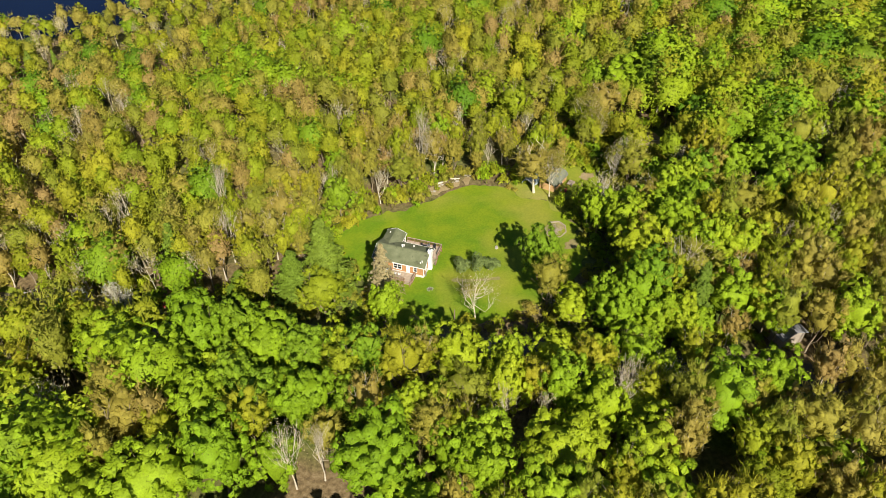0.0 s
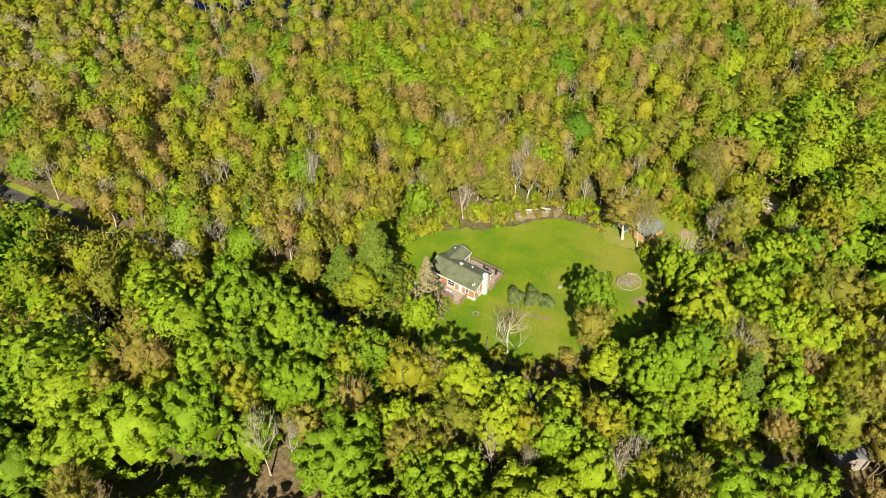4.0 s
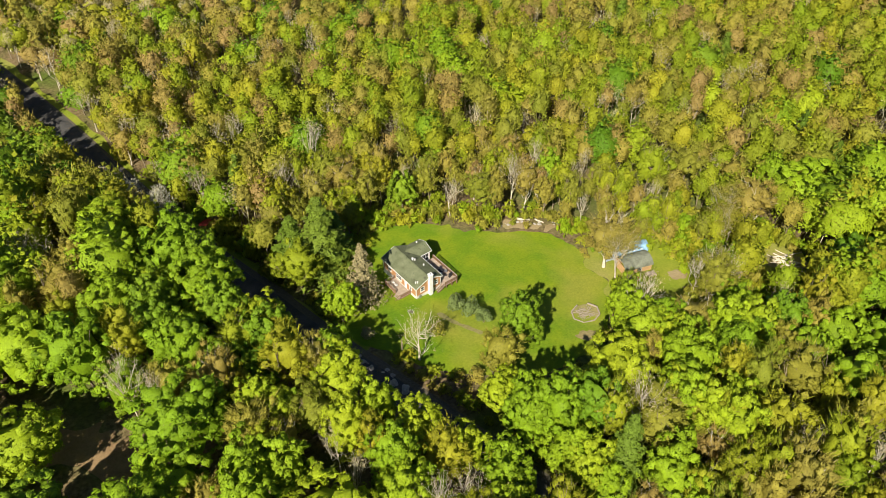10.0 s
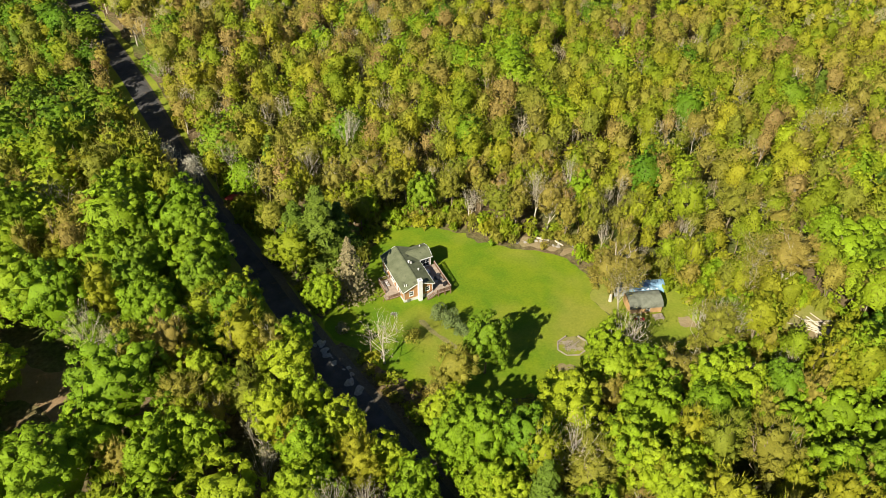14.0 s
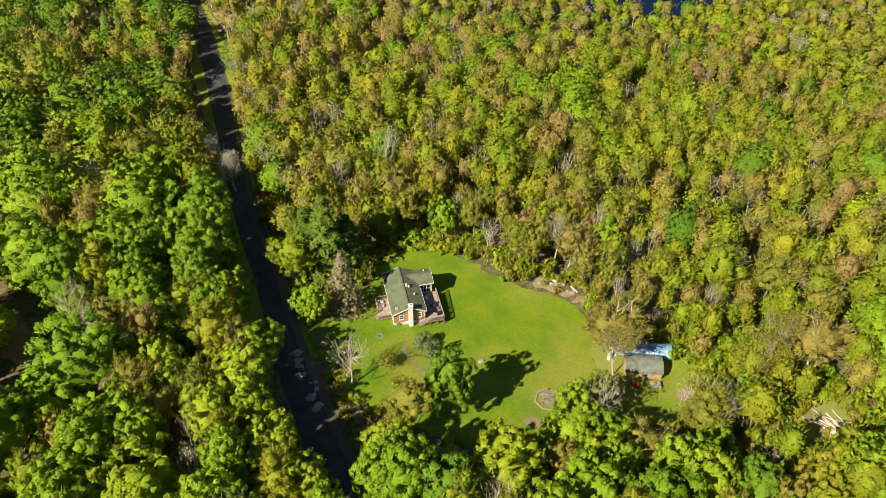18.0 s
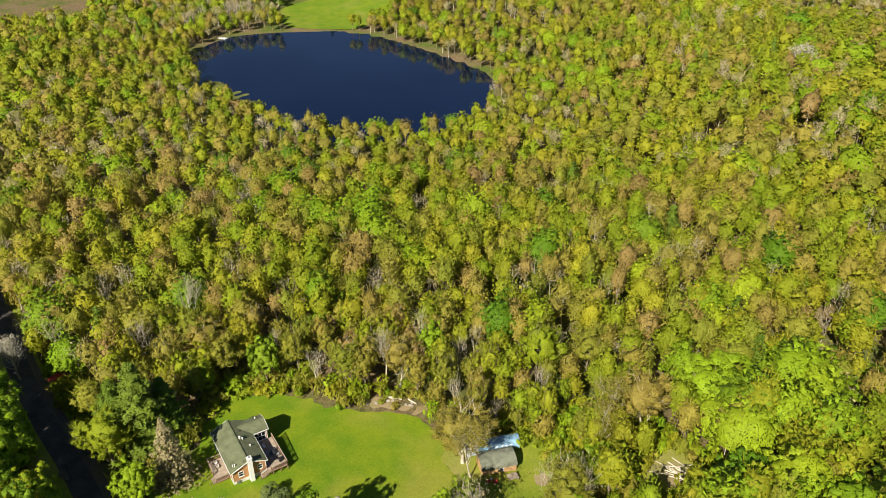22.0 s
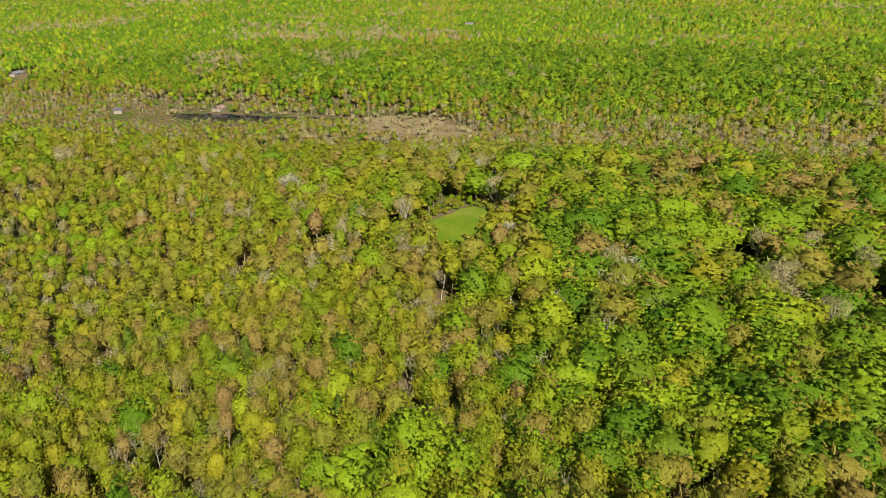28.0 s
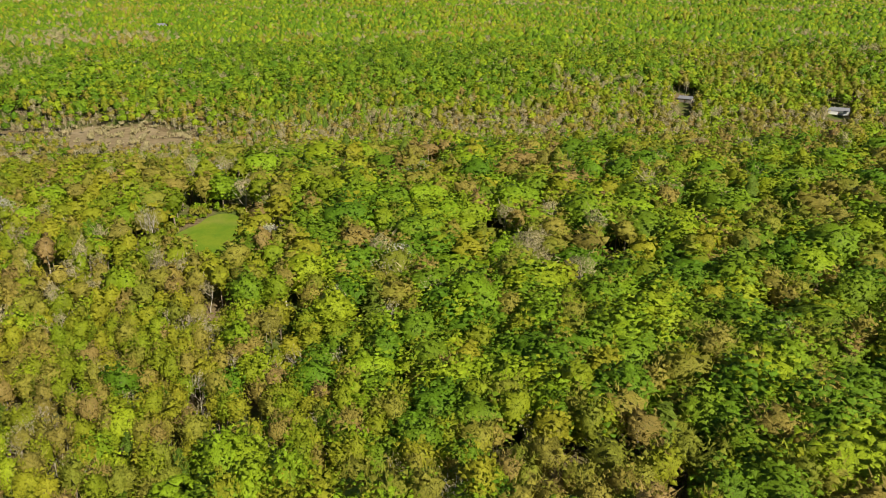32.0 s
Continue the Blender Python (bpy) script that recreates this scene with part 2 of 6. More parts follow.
FIELD_B = smooth_loop([(-95, 560), (-10, 535), (-6, 446), (-50, 462)])
MEADOW = smooth_loop([(206, 76), (222, 102), (264, 105), (262, 88), (238, 75), (217, 69)])
POND = smooth_loop([(424, 600), (436, 632), (470, 600), (490, 545), (532, 480), (534, 430), (518, 436), (494, 480), (460, 505)])
MARSH = smooth_loop([(540, 450), (565, 420), (556, 305), (510, 296), (482, 340), (486, 400)])
FAR_FIELDS = [smooth_loop(p) for p in ([(1415, 2060), (1440, 2140), (1560, 2080), (1520, 2000)], [(1740, 2100), (1760, 2220), (2060, 2120), (2010, 2030)],
                                       [(1480, 985), (1500, 1045), (1620, 1030), (1580, 960)], [(1563, -50), (1772, 28), (1943, -287), (1692, -253)])]
ROAD = np.array([(-220, 345), (-150, 225), (-123, 178), (-99, 136), (-80, 101), (-65, 70), (-52.5, 44), (-43, 25.5), (-33.5, 9.5), (-27, -2.3), (-20, -14),
                 (-13, -25), (-6, -36), (2, -49), (14, -68), (40, -108), (80, -165)], float)
WATER_Z, POND_Z = -5.6, -30.4


def ground_z(x, y):
    x, y = np.asarray(x, float), np.asarray(y, float)
    s = 0.94 * x + 0.33 * y
    brow = s - 58 * ease(250, 20, y)      # the eastern rise reaches further out in the south
    z = -5 * np.tanh((0.045 * x + 0.10 * y) / 5)
    z = z + 15 * ease(120, 300, s) - 38 * ease(302, 435, brow) + 34 * ease(600, 860, s) + 26 * ease(1000, 3500, s)
    swell = ease(700, 1400, np.hypot(x, y))
    z = z + swell * (11 * np.sin(x / 260 + 1.0) * np.sin(y / 310 + 0.4) + 9 * np.sin((x + y) / 420) + 7 * np.sin(s / 88 + 1.4 * np.sin(y / 330)))
    d = signed(LAKE, x, y)
    z = z + (WATER_Z + 0.5 - z) * (1 - ease(4, 60, d))
    z = z - 2.2 * (1 - ease(-9, 3, d))
    d = signed(POND, x, y)
    z = z + (POND_Z + 0.5 - z) * (1 - ease(4, 70, d)) - 1.6 * (1 - ease(-8, 3, d))
    return z


# ---------------------------------------------------------------- mesh helpers
def mesh_object(name, verts, faces, mats, tone=None, mat_index=None, smooth=False, leaves_from=None, rims=None):
    """A mesh object from arrays: faces is an array of quads or triangles, or a list of such arrays."""
    verts = np.asarray(verts, np.float32)
    faces = [np.asarray(f, np.int32) for f in (faces if isinstance(faces, list) else [faces])]
    loops = np.concatenate([f.ravel() for f in faces])
    count = np.concatenate([np.full(len(f), f.shape[1], np.int32) for f in faces])
    me = bpy.data.meshes.new(name)
    me.vertices.add(len(verts))
    me.vertices.foreach_set("co", verts.ravel())
    me.loops.add(len(loops))
    me.loops.foreach_set("vertex_index", loops)
    me.polygons.add(len(count))
    me.polygons.foreach_set("loop_start", (np.cumsum(count) - count).astype(np.int32))
    if mat_index is not None:
        me.polygons.foreach_set("material_index", np.asarray(mat_index, np.int32))
    me.polygons.foreach_set("use_smooth", np.full(len(count), smooth))
    for m in mats:
        me.materials.append(m)
    if tone is not None:
        at = me.attributes.new("tone", "FLOAT", "POINT")
        at.data.foreach_set("value", np.asarray(tone, np.float32))
    if leaves_from is not None:
        rim = np.zeros((len(verts), 3), np.float32)
        rim[leaves_from:] = rims
        at = me.attributes.new("rim", "FLOAT_VECTOR", "POINT")
        at.data.foreach_set("vector", rim.ravel())
    me.update(calc_edges=True)
    return new(name, me)


def sheet(name, xs, ys, keep, lift, mat, z_of=ground_z, label="", category=""):
    """A piece of ground: the cells of a grid whose middle passes keep."""
    gx, gy = np.meshgrid(xs, ys)
    nx = len(xs)
    cx, cy = (gx[:-1, :-1] + gx[1:, 1:]) / 2, (gy[:-1, :-1] + gy[1:, 1:]) / 2
    ok = keep(cx, cy)
    idx = (np.arange(len(ys) - 1)[:, None] * nx + np.arange(nx - 1)[None, :])[ok]
    quads = np.stack([idx, idx + 1, idx + nx + 1, idx + nx], 1)
    used, inv = np.unique(quads, return_inverse=True)
    vx, vy = gx.ravel()[used], gy.ravel()[used]
    inv = inv.reshape(-1, 4)
    rim = np.sort(np.stack([inv, np.roll(inv, -1, 1)], 2).reshape(-1, 2), 1)
    rim, times = np.unique(rim, axis=0, return_counts=True)
    rim = rim[times == 1]
    for _ in range(5):      # round the stepped outline
        sx, sy, c = np.zeros(len(vx)), np.zeros(len(vx)), np.zeros(len(vx))
        for a, b in ((0, 1), (1, 0)):
            np.add.at(sx, rim[:, a], vx[rim[:, b]])
            np.add.at(sy, rim[:, a], vy[rim[:, b]])
            np.add.at(c, rim[:, a], 1)
        at = c > 0
        vx, vy = vx.copy(), vy.copy()
        vx[at], vy[at] = 0.4 * vx[at] + 0.6 * sx[at] / c[at], 0.4 * vy[at] + 0.6 * sy[at] / c[at]
    v = np.stack([vx, vy, z_of(vx, vy) + lift], 1)
    return tagged(mesh_object(name, v, inv.reshape(-1, 4), [mat], smooth=True), label, category, kind="structure")


def wobble(x, y, size, amount, seed=0.0):
    return amount * (np.sin(x / size + seed) * np.cos(y / size * 1.3 + 2 * seed) + 0.6 * np.sin(x / size * 2.3 + y / size * 1.9 + seed) + 0.4 * np.sin(y / size * 4.1 - x / size * 3.3))


def steps(*runs):
    out = []
    for a, b, d in runs:
        out.extend(np.arange(a, b, d))
    out.append(runs[-1][1])
    return np.array(out)


gx = steps((-4600, -1200, 170), (-1200, -400, 50), (-400, -130, 15), (-130, 130, 6), (130, 700, 11), (700, 1500, 25), (1500, 4600, 90))
gy = steps((-4600, -1200, 170), (-1200, -400, 50), (-400, -120, 15), (-120, 60, 6), (60, 420, 9), (420, 700, 9), (700, 1500, 25), (1500, 4600, 90))
sheet("ground", gx, gy, lambda x, y: np.ones(x.shape, bool), 0.0, M_GROUND, label="brown leaf litter and low green growth on the forest floor", category="ground")
sheet("lawn", np.arange(-30, 48, 0.5), np.arange(-36, 40, 0.5), lambda x, y: signed(LAWN, x, y) + wobble(x, y, 2.6, 0.7) < 0, 0.06, M_LAWN,
      label="sunlit mown lawn with worn yellowish patches", category="lawn")
for nm, poly in (("meadow_1", FIELD_A), ("meadow_2", FIELD_B), ("meadow_3", MEADOW)):
    lo, hi = poly.min(0) - 5, poly.max(0) + 5
    sheet(nm, np.arange(lo[0], hi[0], 2.5), np.arange(lo[1], hi[1], 2.5), lambda x, y: signed(poly, x, y) + wobble(x, y, 6, 1.5) < 0, 0.1, M_FIELD,
          label="green hay meadow among the woods", category="meadow")
for nm, poly in zip(("field_1", "field_2", "field_3", "field_4"), FAR_FIELDS):
    lo, hi = poly.min(0) - 20, poly.max(0) + 20
    sheet(nm, np.arange(lo[0], hi[0], 12), np.arange(lo[1], hi[1], 12), lambda x, y: signed(poly, x, y) < 0, 1.5, M_MARSH if nm == "field_4" else M_FIELD, label="dry tan meadow on the far hills" if nm == "field_4" else "pale green farm field on the far hills", category="field")
lo, hi = MARSH.min(0) - 5, MARSH.max(0) + 5
sheet("marsh", np.arange(lo[0], hi[0], 5), np.arange(lo[1], hi[1], 5), lambda x, y: signed(MARSH, x, y) + wobble(x, y, 14, 5) < 0, 0.3, M_MARSH,
      label="tan dry reed marsh beside the far pond", category="marsh")
SOIL = smooth_loop([(20, 22), (25, 19.2), (31, 17.8), (35, 15.5), (36.5, 16.5), (33, 20), (26, 22.3)])
sheet("bare_soil", np.arange(8, 50, 0.35), np.arange(5, 32, 0.35), lambda x, y: signed(SOIL, x, y) + wobble(x, y, 2.2, 0.9, 2.0) < 0, 0.10, M_SOIL,
      label="tan bare soil and brush at the edge of the lawn", category="soil")
sheet("bare_soil", np.arange(72, 88, 0.35), np.arange(-18, -3, 0.35), lambda x, y: np.hypot((x - 79.5) / 1.25, y + 10.5) + wobble(x, y, 2.2, 0.9, 2.0) < 3.8, 0.10, M_SOIL,
      label="tan bare soil under a heap of bleached logs", category="soil")
ROUGH = smooth_loop([(36.5, 3), (42, 9), (50, 11), (62, 12), (76, 8), (86, -2), (85, -18), (72, -27), (58, -29), (46, -26), (35, -18), (37, -8)])
sheet("rough_grass", np.arange(30, 92, 0.45), np.arange(-36, 18, 0.45), lambda x, y: signed(ROUGH, x, y) + wobble(x, y, 3.0, 1.2, 1.0) < 0, 0.09, M_ROUGH,
      label="pale rough grass and dry stalks east of the lawn", category="grass")
sheet("gravel_apron", np.arange(-40, -24, 0.6), np.arange(2, 16, 0.6), lambda x, y: np.hypot((x + 31.5) / 3.6, (y - 8.6) / 2.2) + wobble(x, y, 1.6, 0.12) < 1, 0.14, M_GRAVEL,
      label="gravel driveway mouth beside the road", category="driveway")
sheet("road_verge", np.arange(-228, 0, 1.2), np.arange(-12, 350, 1.2), lambda x, y: along(ROAD, x, y) + wobble(x, y, 4, 0.9) < 5.6, 0.05, M_ROUGH,
      label="rough green grass verge beside the road", category="verge")
WEED = smooth_loop([(-34, 262), (-24, 258), (-16, 236), (-6, 222), (4, 208), (-6, 206), (-20, 226), (-30, 244)])
sheet("water_weed", np.arange(-45, 12, 0.6), np.arange(196, 272, 0.6), lambda x, y: signed(WEED, x, y) + wobble(x, y, 5, 3.2, 0.7) < 0, 0.04, M_PADS, lambda x, y: np.full(np.shape(x), WATER_Z),
      label="olive mats of water weed along the pond shore", category="water weed")
for nm, poly, lev in (("lake_water", LAKE, WATER_Z), ("pond_water", POND, POND_Z)):
    lo, hi = poly.min(0) - 12, poly.max(0) + 12
    sheet(nm, np.arange(lo[0], hi[0], 4), np.arange(lo[1], hi[1], 4), lambda x, y: signed(poly, x, y) < 8, 0.0, M_WATER, lambda x, y: np.full(np.shape(x), lev),
          label="still dark blue water of a pond in the woods", category="water")


def catmull(pts, step=3.0):
    p = np.array(pts, float)
    out = []
    for i in range(len(p) - 1):
        a, b, c, d = p[max(i - 1, 0)], p[i], p[i + 1], p[min(i + 2, len(p) - 1)]
        n = max(2, int(np.linalg.norm(c - b) / step))
        for t in np.arange(n) / n:
            out.append(0.5 * (2 * b + (c - a) * t + (2 * a - 5 * b + 4 * c - d) * t * t + (3 * b - a - 3 * c + d) * t ** 3))
    out.append(p[-1])
    return np.array(out)


def ribbon(name, line, offsets, lifts, mat, label, category):
    t = np.gradient(line, axis=0)
    t /= np.linalg.norm(t, axis=1)[:, None]
    side = np.stack([t[:, 1], -t[:, 0]], 1)
    v = []
    base = ground_z(line[:, 0], line[:, 1])
    for o, l in zip(offsets, lifts):
        q = line + side * o
        v.append(np.column_stack([q, base + l]))
    v = np.stack(v, 1)
    n, m = v.shape[:2]
    i = (np.arange(n - 1)[:, None] * m + np.arange(m - 1)[None, :]).ravel()
    return tagged(mesh_object(name, v.reshape(-1, 3), np.stack([i, i + 1, i + m + 1, i + m], 1), [mat], smooth=True), label, category, kind="structure")


ROAD_LINE = catmull(ROAD)
ribbon("road_shoulder", ROAD_LINE, (-5.2, -3.2, 0, 3.2, 5.2), (-0.5, 0.10, 0.12, 0.10, -0.5), M_GRAVEL, "gravel shoulders along the country road", "road shoulder")
ribbon("road", ROAD_LINE, (-2.9, -1.5, 0, 1.5, 2.9), (0.14, 0.17, 0.20, 0.17, 0.14), M_ROAD, "grey weathered asphalt country road under tree shade", "road")


# ---------------------------------------------------------------- plants
def tube(path, radii, sides=5):
    """Quads of a tapered tube along a path."""
    path, radii = np.asarray(path, float), np.asarray(radii, float)
    d = np.gradient(path, axis=0)
    d /= np.linalg.norm(d, axis=1)[:, None] + 1e-9
    up = np.array([0.31, 0.17, 0.93])
    a = np.cross(d, up)
    a /= np.linalg.norm(a, axis=1)[:, None] + 1e-9
    b = np.cross(d, a)
    ang = np.arange(sides) * 2 * np.pi / sides
    v = path[:, None, :] + radii[:, None, None] * (np.cos(ang)[None, :, None] * a[:, None, :] + np.sin(ang)[None, :, None] * b[:, None, :])
    n = len(path)
    i = np.arange(n - 1)[:, None] * sides
    j = np.arange(sides)[None, :]
    k = (j + 1) % sides
    q = np.stack([i + j, i + k, i + sides + k, i + sides + j], 2).reshape(-1, 4)
    return v.reshape(-1, 3), q


def join(parts):
    vs, qs, o = [], [], 0
    for v, q in parts:
        vs.append(v)
        qs.append(q + o)
        o += len(v)
    return np.concatenate(vs), np.concatenate(qs)


def unit(v):
    return v / (np.linalg.norm(v, axis=-1, keepdims=True) + 1e-9)


def cards(rng, pos, out, size, loose=0.34, slim=1.0):
    """Small leaf clumps at pos, facing roughly along out."""
    n = len(pos)
    nor = unit(out + loose * rng.normal(size=(n, 3)))
    a = unit(np.cross(nor, rng.normal(size=(n, 3))))
    b = np.cross(nor, a)
    s = (size * rng.uniform(0.6, 1.4, n))[:, None]
    w = s * slim * rng.uniform(0.6, 1.0, n)[:, None]
    v = np.stack([pos + a * s, pos - a * s * 0.7 + b * w, pos - a * s * 0.7 - b * w], 1)
    return v.reshape(-1, 3), np.arange(3 * n).reshape(n, 3), np.tile(np.eye(3), (n, 1))


def ball(fine):
    """Corners and faces of a ball of 20, 80 or 320 triangles."""
    bm = bmesh.new()
    bmesh.ops.create_icosphere(bm, subdivisions=1 + fine, radius=1)
    bm.verts.ensure_lookup_table()
    v = np.array([p.co[:] for p in bm.verts])
    f = np.array([[p.index for p in q.verts] for q in bm.faces])
    bm.free()
    return v, f


BALL = (ball(0), ball(1), ball(2))


def tiers(rng, h, r, n, sides, low=0.1, power=0.8, thick=0.25):
    """Ragged cones of needle boughs, one above the other."""
    vs, fs, o = [], [], 0
    for i in range(n):
        f0, f1 = i / n, min(1.0, (i + 1.9) / n)
        z0, z1 = h * (low + (1 - low) * f0), h * (low + (1 - low) * f1)
        a = (np.arange(sides) + rng.uniform(0, 1)) * 2 * np.pi / sides
        q = (r * (1 - f0) ** power + 0.15) * rng.uniform(0.62, 1.2, sides)
        vs.append(np.vstack([np.column_stack([q * np.cos(a), q * np.sin(a), z0 + rng.normal(size=sides) * 0.03 * h - 0.15 * q]), [(0, 0, z1)]]))
        fs.append(np.column_stack([np.arange(sides), (np.arange(sides) + 1) % sides, np.full(sides, sides)]) + o)
        o += sides + 1
    v = np.vstack(vs)
    return v, np.vstack(fs), np.full((len(v), 3), thick)


def merged(*leaves):
    o, fs = 0, []
    for v, f, _ in leaves:
        fs.append(f + o)
        o += len(v)
    return np.vstack([p[0] for p in leaves]), np.vstack(fs), np.vstack([p[2] for p in leaves])


def blobs_of(rng, h, r, low, k):
    """Middles and sizes of the foliage masses of a broad crown."""
    d = unit(rng.normal(size=(k, 3)))
    d[:, 2] = np.abs(d[:, 2]) * (1.15 if low > 0.13 else 1.55) - (0.45 if low > 0.13 else 0.75)
    mid = (low + 1) / 2 * h
    c = d * np.array([r, r, (1 - low) * h / 2]) * rng.uniform(0.45, 0.78, k)[:, None]
    c[:, 2] += mid
    c[0] = (0, 0, h * 0.80)
    return c, r * rng.uniform(0.34, 0.52, k)


def branches(rng, h, r, tips, rad, sides, low=0.25, fine=0):
    lean = rng.normal(size=2) * 0.03 * h
    top = np.array([lean[0], lean[1], h * 0.72])
    zz = np.linspace(0, 1, 6)
    trunk = np.outer(zz, top) + np.column_stack([np.sin(zz * 4 + rng.uniform(0, 6)) * 0.012 * h, np.cos(zz * 5 + rng.uniform(0, 6)) * 0.012 * h, 0 * zz])
    trunk[0] = (0, 0, -0.6)
    tr = rad * (1 - 0.8 * zz)
    tr[0] *= 1.5
    parts = [tube(trunk, tr, max(sides, 3))]
    for c in tips:
        f = np.clip(rng.uniform(low, 0.85) * 1.0, 0, 0.95)
        p0 = np.array([np.interp(f, zz, trunk[:, i]) for i in range(3)])
        if c[2] < p0[2] + 0.4:
            p0 = np.array([np.interp(low * 0.8, zz, trunk[:, i]) for i in range(3)])
        mid = (p0 + c) / 2 + np.array([0, 0, -0.06 * h]) + rng.normal(size=3) * 0.03 * h
        parts.append(tube([p0, mid, c], rad * np.array([0.42, 0.28, 0.08]), max(3, sides - 2)))
        for _ in range(fine):
            e = c + rng.normal(size=3) * np.array([0.22, 0.22, 0.14]) * r + np.array([0, 0, 0.10 * h])
            s = mid + (c - mid) * rng.uniform(0.0, 0.9)
            parts.append(tube([s, (s + e) / 2 + rng.normal(size=3) * 0.02 * h, e], rad * np.array([0.20, 0.13, 0.03]), 3))
    return join(parts)


def clumped(rng, h, r, low, k, per, size, rc, vase=0.0, loose=0.3, core=0.0, thick=0.2, body=0, twigs=0):
    """A crown of many small rounded bunches of leaves on an uneven outline; vase narrows it towards its foot. Also gives the middles of the bunches."""
    d = unit(rng.normal(size=(k * 3, 3)))
    d = d[d[:, 2] > -0.5][:k]
    k = len(d)
    p = rng.uniform(0, 6.3, 4)
    mid, half = (low + 1) / 2 * h, (1 - low) * h / 2

    def outline(w):
        a, up = np.arctan2(w[:, 1], w[:, 0]), w[:, 2]
        f = 1 + 0.15 * np.sin(2 * a + 2.2 * up + p[0]) + 0.12 * np.sin(3 * a - 3 * up + p[1]) + 0.08 * np.sin(5 * a + 5 * up + p[2])
        q = w * np.array([r, r, half]) * f[:, None]
        q[:, :2] *= (1 - vase * np.clip(0.25 - up, 0, 1))[:, None]
        return q

    c = outline(d) * rng.uniform(0.80, 1.0, k)[:, None] + (0, 0, mid)
    away = unit(d / np.array([r, r, half]) * r + (0, 0, 0.15))
    radius = rc * rng.uniform(0.6, 1.4, k)
    v, f = BALL[0]
    turn = np.linalg.qr(rng.normal(size=(k, 3, 3)))[0]
    turn[np.linalg.det(turn) < 0, :, 0] *= -1
    w = np.einsum("mi,kij->kmj", v, turn)
    w = w * rng.uniform(0.65, 1.35, (k, len(v), 1)) * radius[:, None, None] * (1, 1, 1 + 0.7 * vase) + c[:, None, :]
    w = w.reshape(-1, 3)
    f = (f[None] + np.arange(k)[:, None, None] * len(v)).reshape(-1, 3)
    nor = unit(np.cross(w[f[:, 1]] - w[f[:, 0]], w[f[:, 2]] - w[f[:, 0]]))
    f = f[np.sum(nor * np.repeat(away, 20, 0), 1) > -0.12]
    leaf = (w, f, np.full((len(w), 3), thick))
    if per:
        pick = np.repeat(np.arange(k), per)
        e = unit(unit(rng.normal(size=(len(pick), 3))) + 0.9 * away[pick])
        pos = c[pick] + e * (1, 1, 1 + 0.7 * vase) * (radius[pick] * rng.uniform(0.85, 1.35, len(pick)))[:, None]
        leaf = merged(leaf, cards(rng, pos, unit(e + away[pick]), size, loose))
    if twigs:
        pick = np.repeat(np.arange(k), twigs)
        n = len(pick)
        axis = unit(away[pick] * (0.7, 0.7, 0.2) + (0, 0, 0.8) + 0.28 * rng.normal(size=(n, 3)))
        wide = unit(np.cross(axis, unit(away[pick] + 0.5 * rng.normal(size=(n, 3)))))
        foot = c[pick] + rng.normal(size=(n, 3)) * (radius[pick] * 0.75)[:, None]
        long = (rc * rng.uniform(1.6, 3.4, n))[:, None]
        t = size * 0.34 * rng.uniform(0.7, 1.3, n)[:, None]
        v = np.stack([foot - wide * t, foot + wide * t, foot + axis * long], 1).reshape(-1, 3)
        leaf = merged(leaf, (v, np.arange(3 * n).reshape(n, 3), np.full((3 * n, 3), 0.16)))
    if core:
        v, f = BALL[body]
        q = outline(v) * core * rng.uniform(0.9, 1.08, len(v))[:, None] + (0, 0, mid)
        leaf = merged(leaf, from_above((q, f, np.full((len(v), 3), 0.3)), True))
    return leaf, c


def broadleaf(seed, h, r, k, per, size, rc=0.6, low=0.12, rad=0.17, sides=5, fine=0, limbs=8, vase=0.0, core=0.0, thick=0.2, loose=0.3, body=1, twigs=0):
    """Wood and leaves of a broad-crowned tree."""
    rng = np.random.default_rng(seed)
    leaf, c = clumped(rng, h, r, low, k, per, size, rc, vase, loose, core, thick, body, twigs)
    tips = c[c[:, 2] > h * 0.45][:limbs]
    return branches(rng, h, r, tips, rad, sides, fine=fine), leaf


def bare_tree(seed, h, r, rad=0.2, limbs=11, fine=5, sides=5, n=60, size=0.35):
    rng = np.random.default_rng(seed)
    c, br = blobs_of(rng, h, r, 0.32, limbs)
    wood = branches(rng, h, r, c, rad, sides, low=0.3, fine=fine)
    pick = rng.integers(0, limbs, n)
    pos = c[pick] + unit(rng.normal(size=(n, 3))) * (br[pick] * rng.uniform(0.4, 1.2, n))[:, None] + np.array([0, 0, 0.05 * h])
    return wood, cards(rng, pos, unit(rng.normal(size=(n, 3))), size * 1.3, slim=0.4)


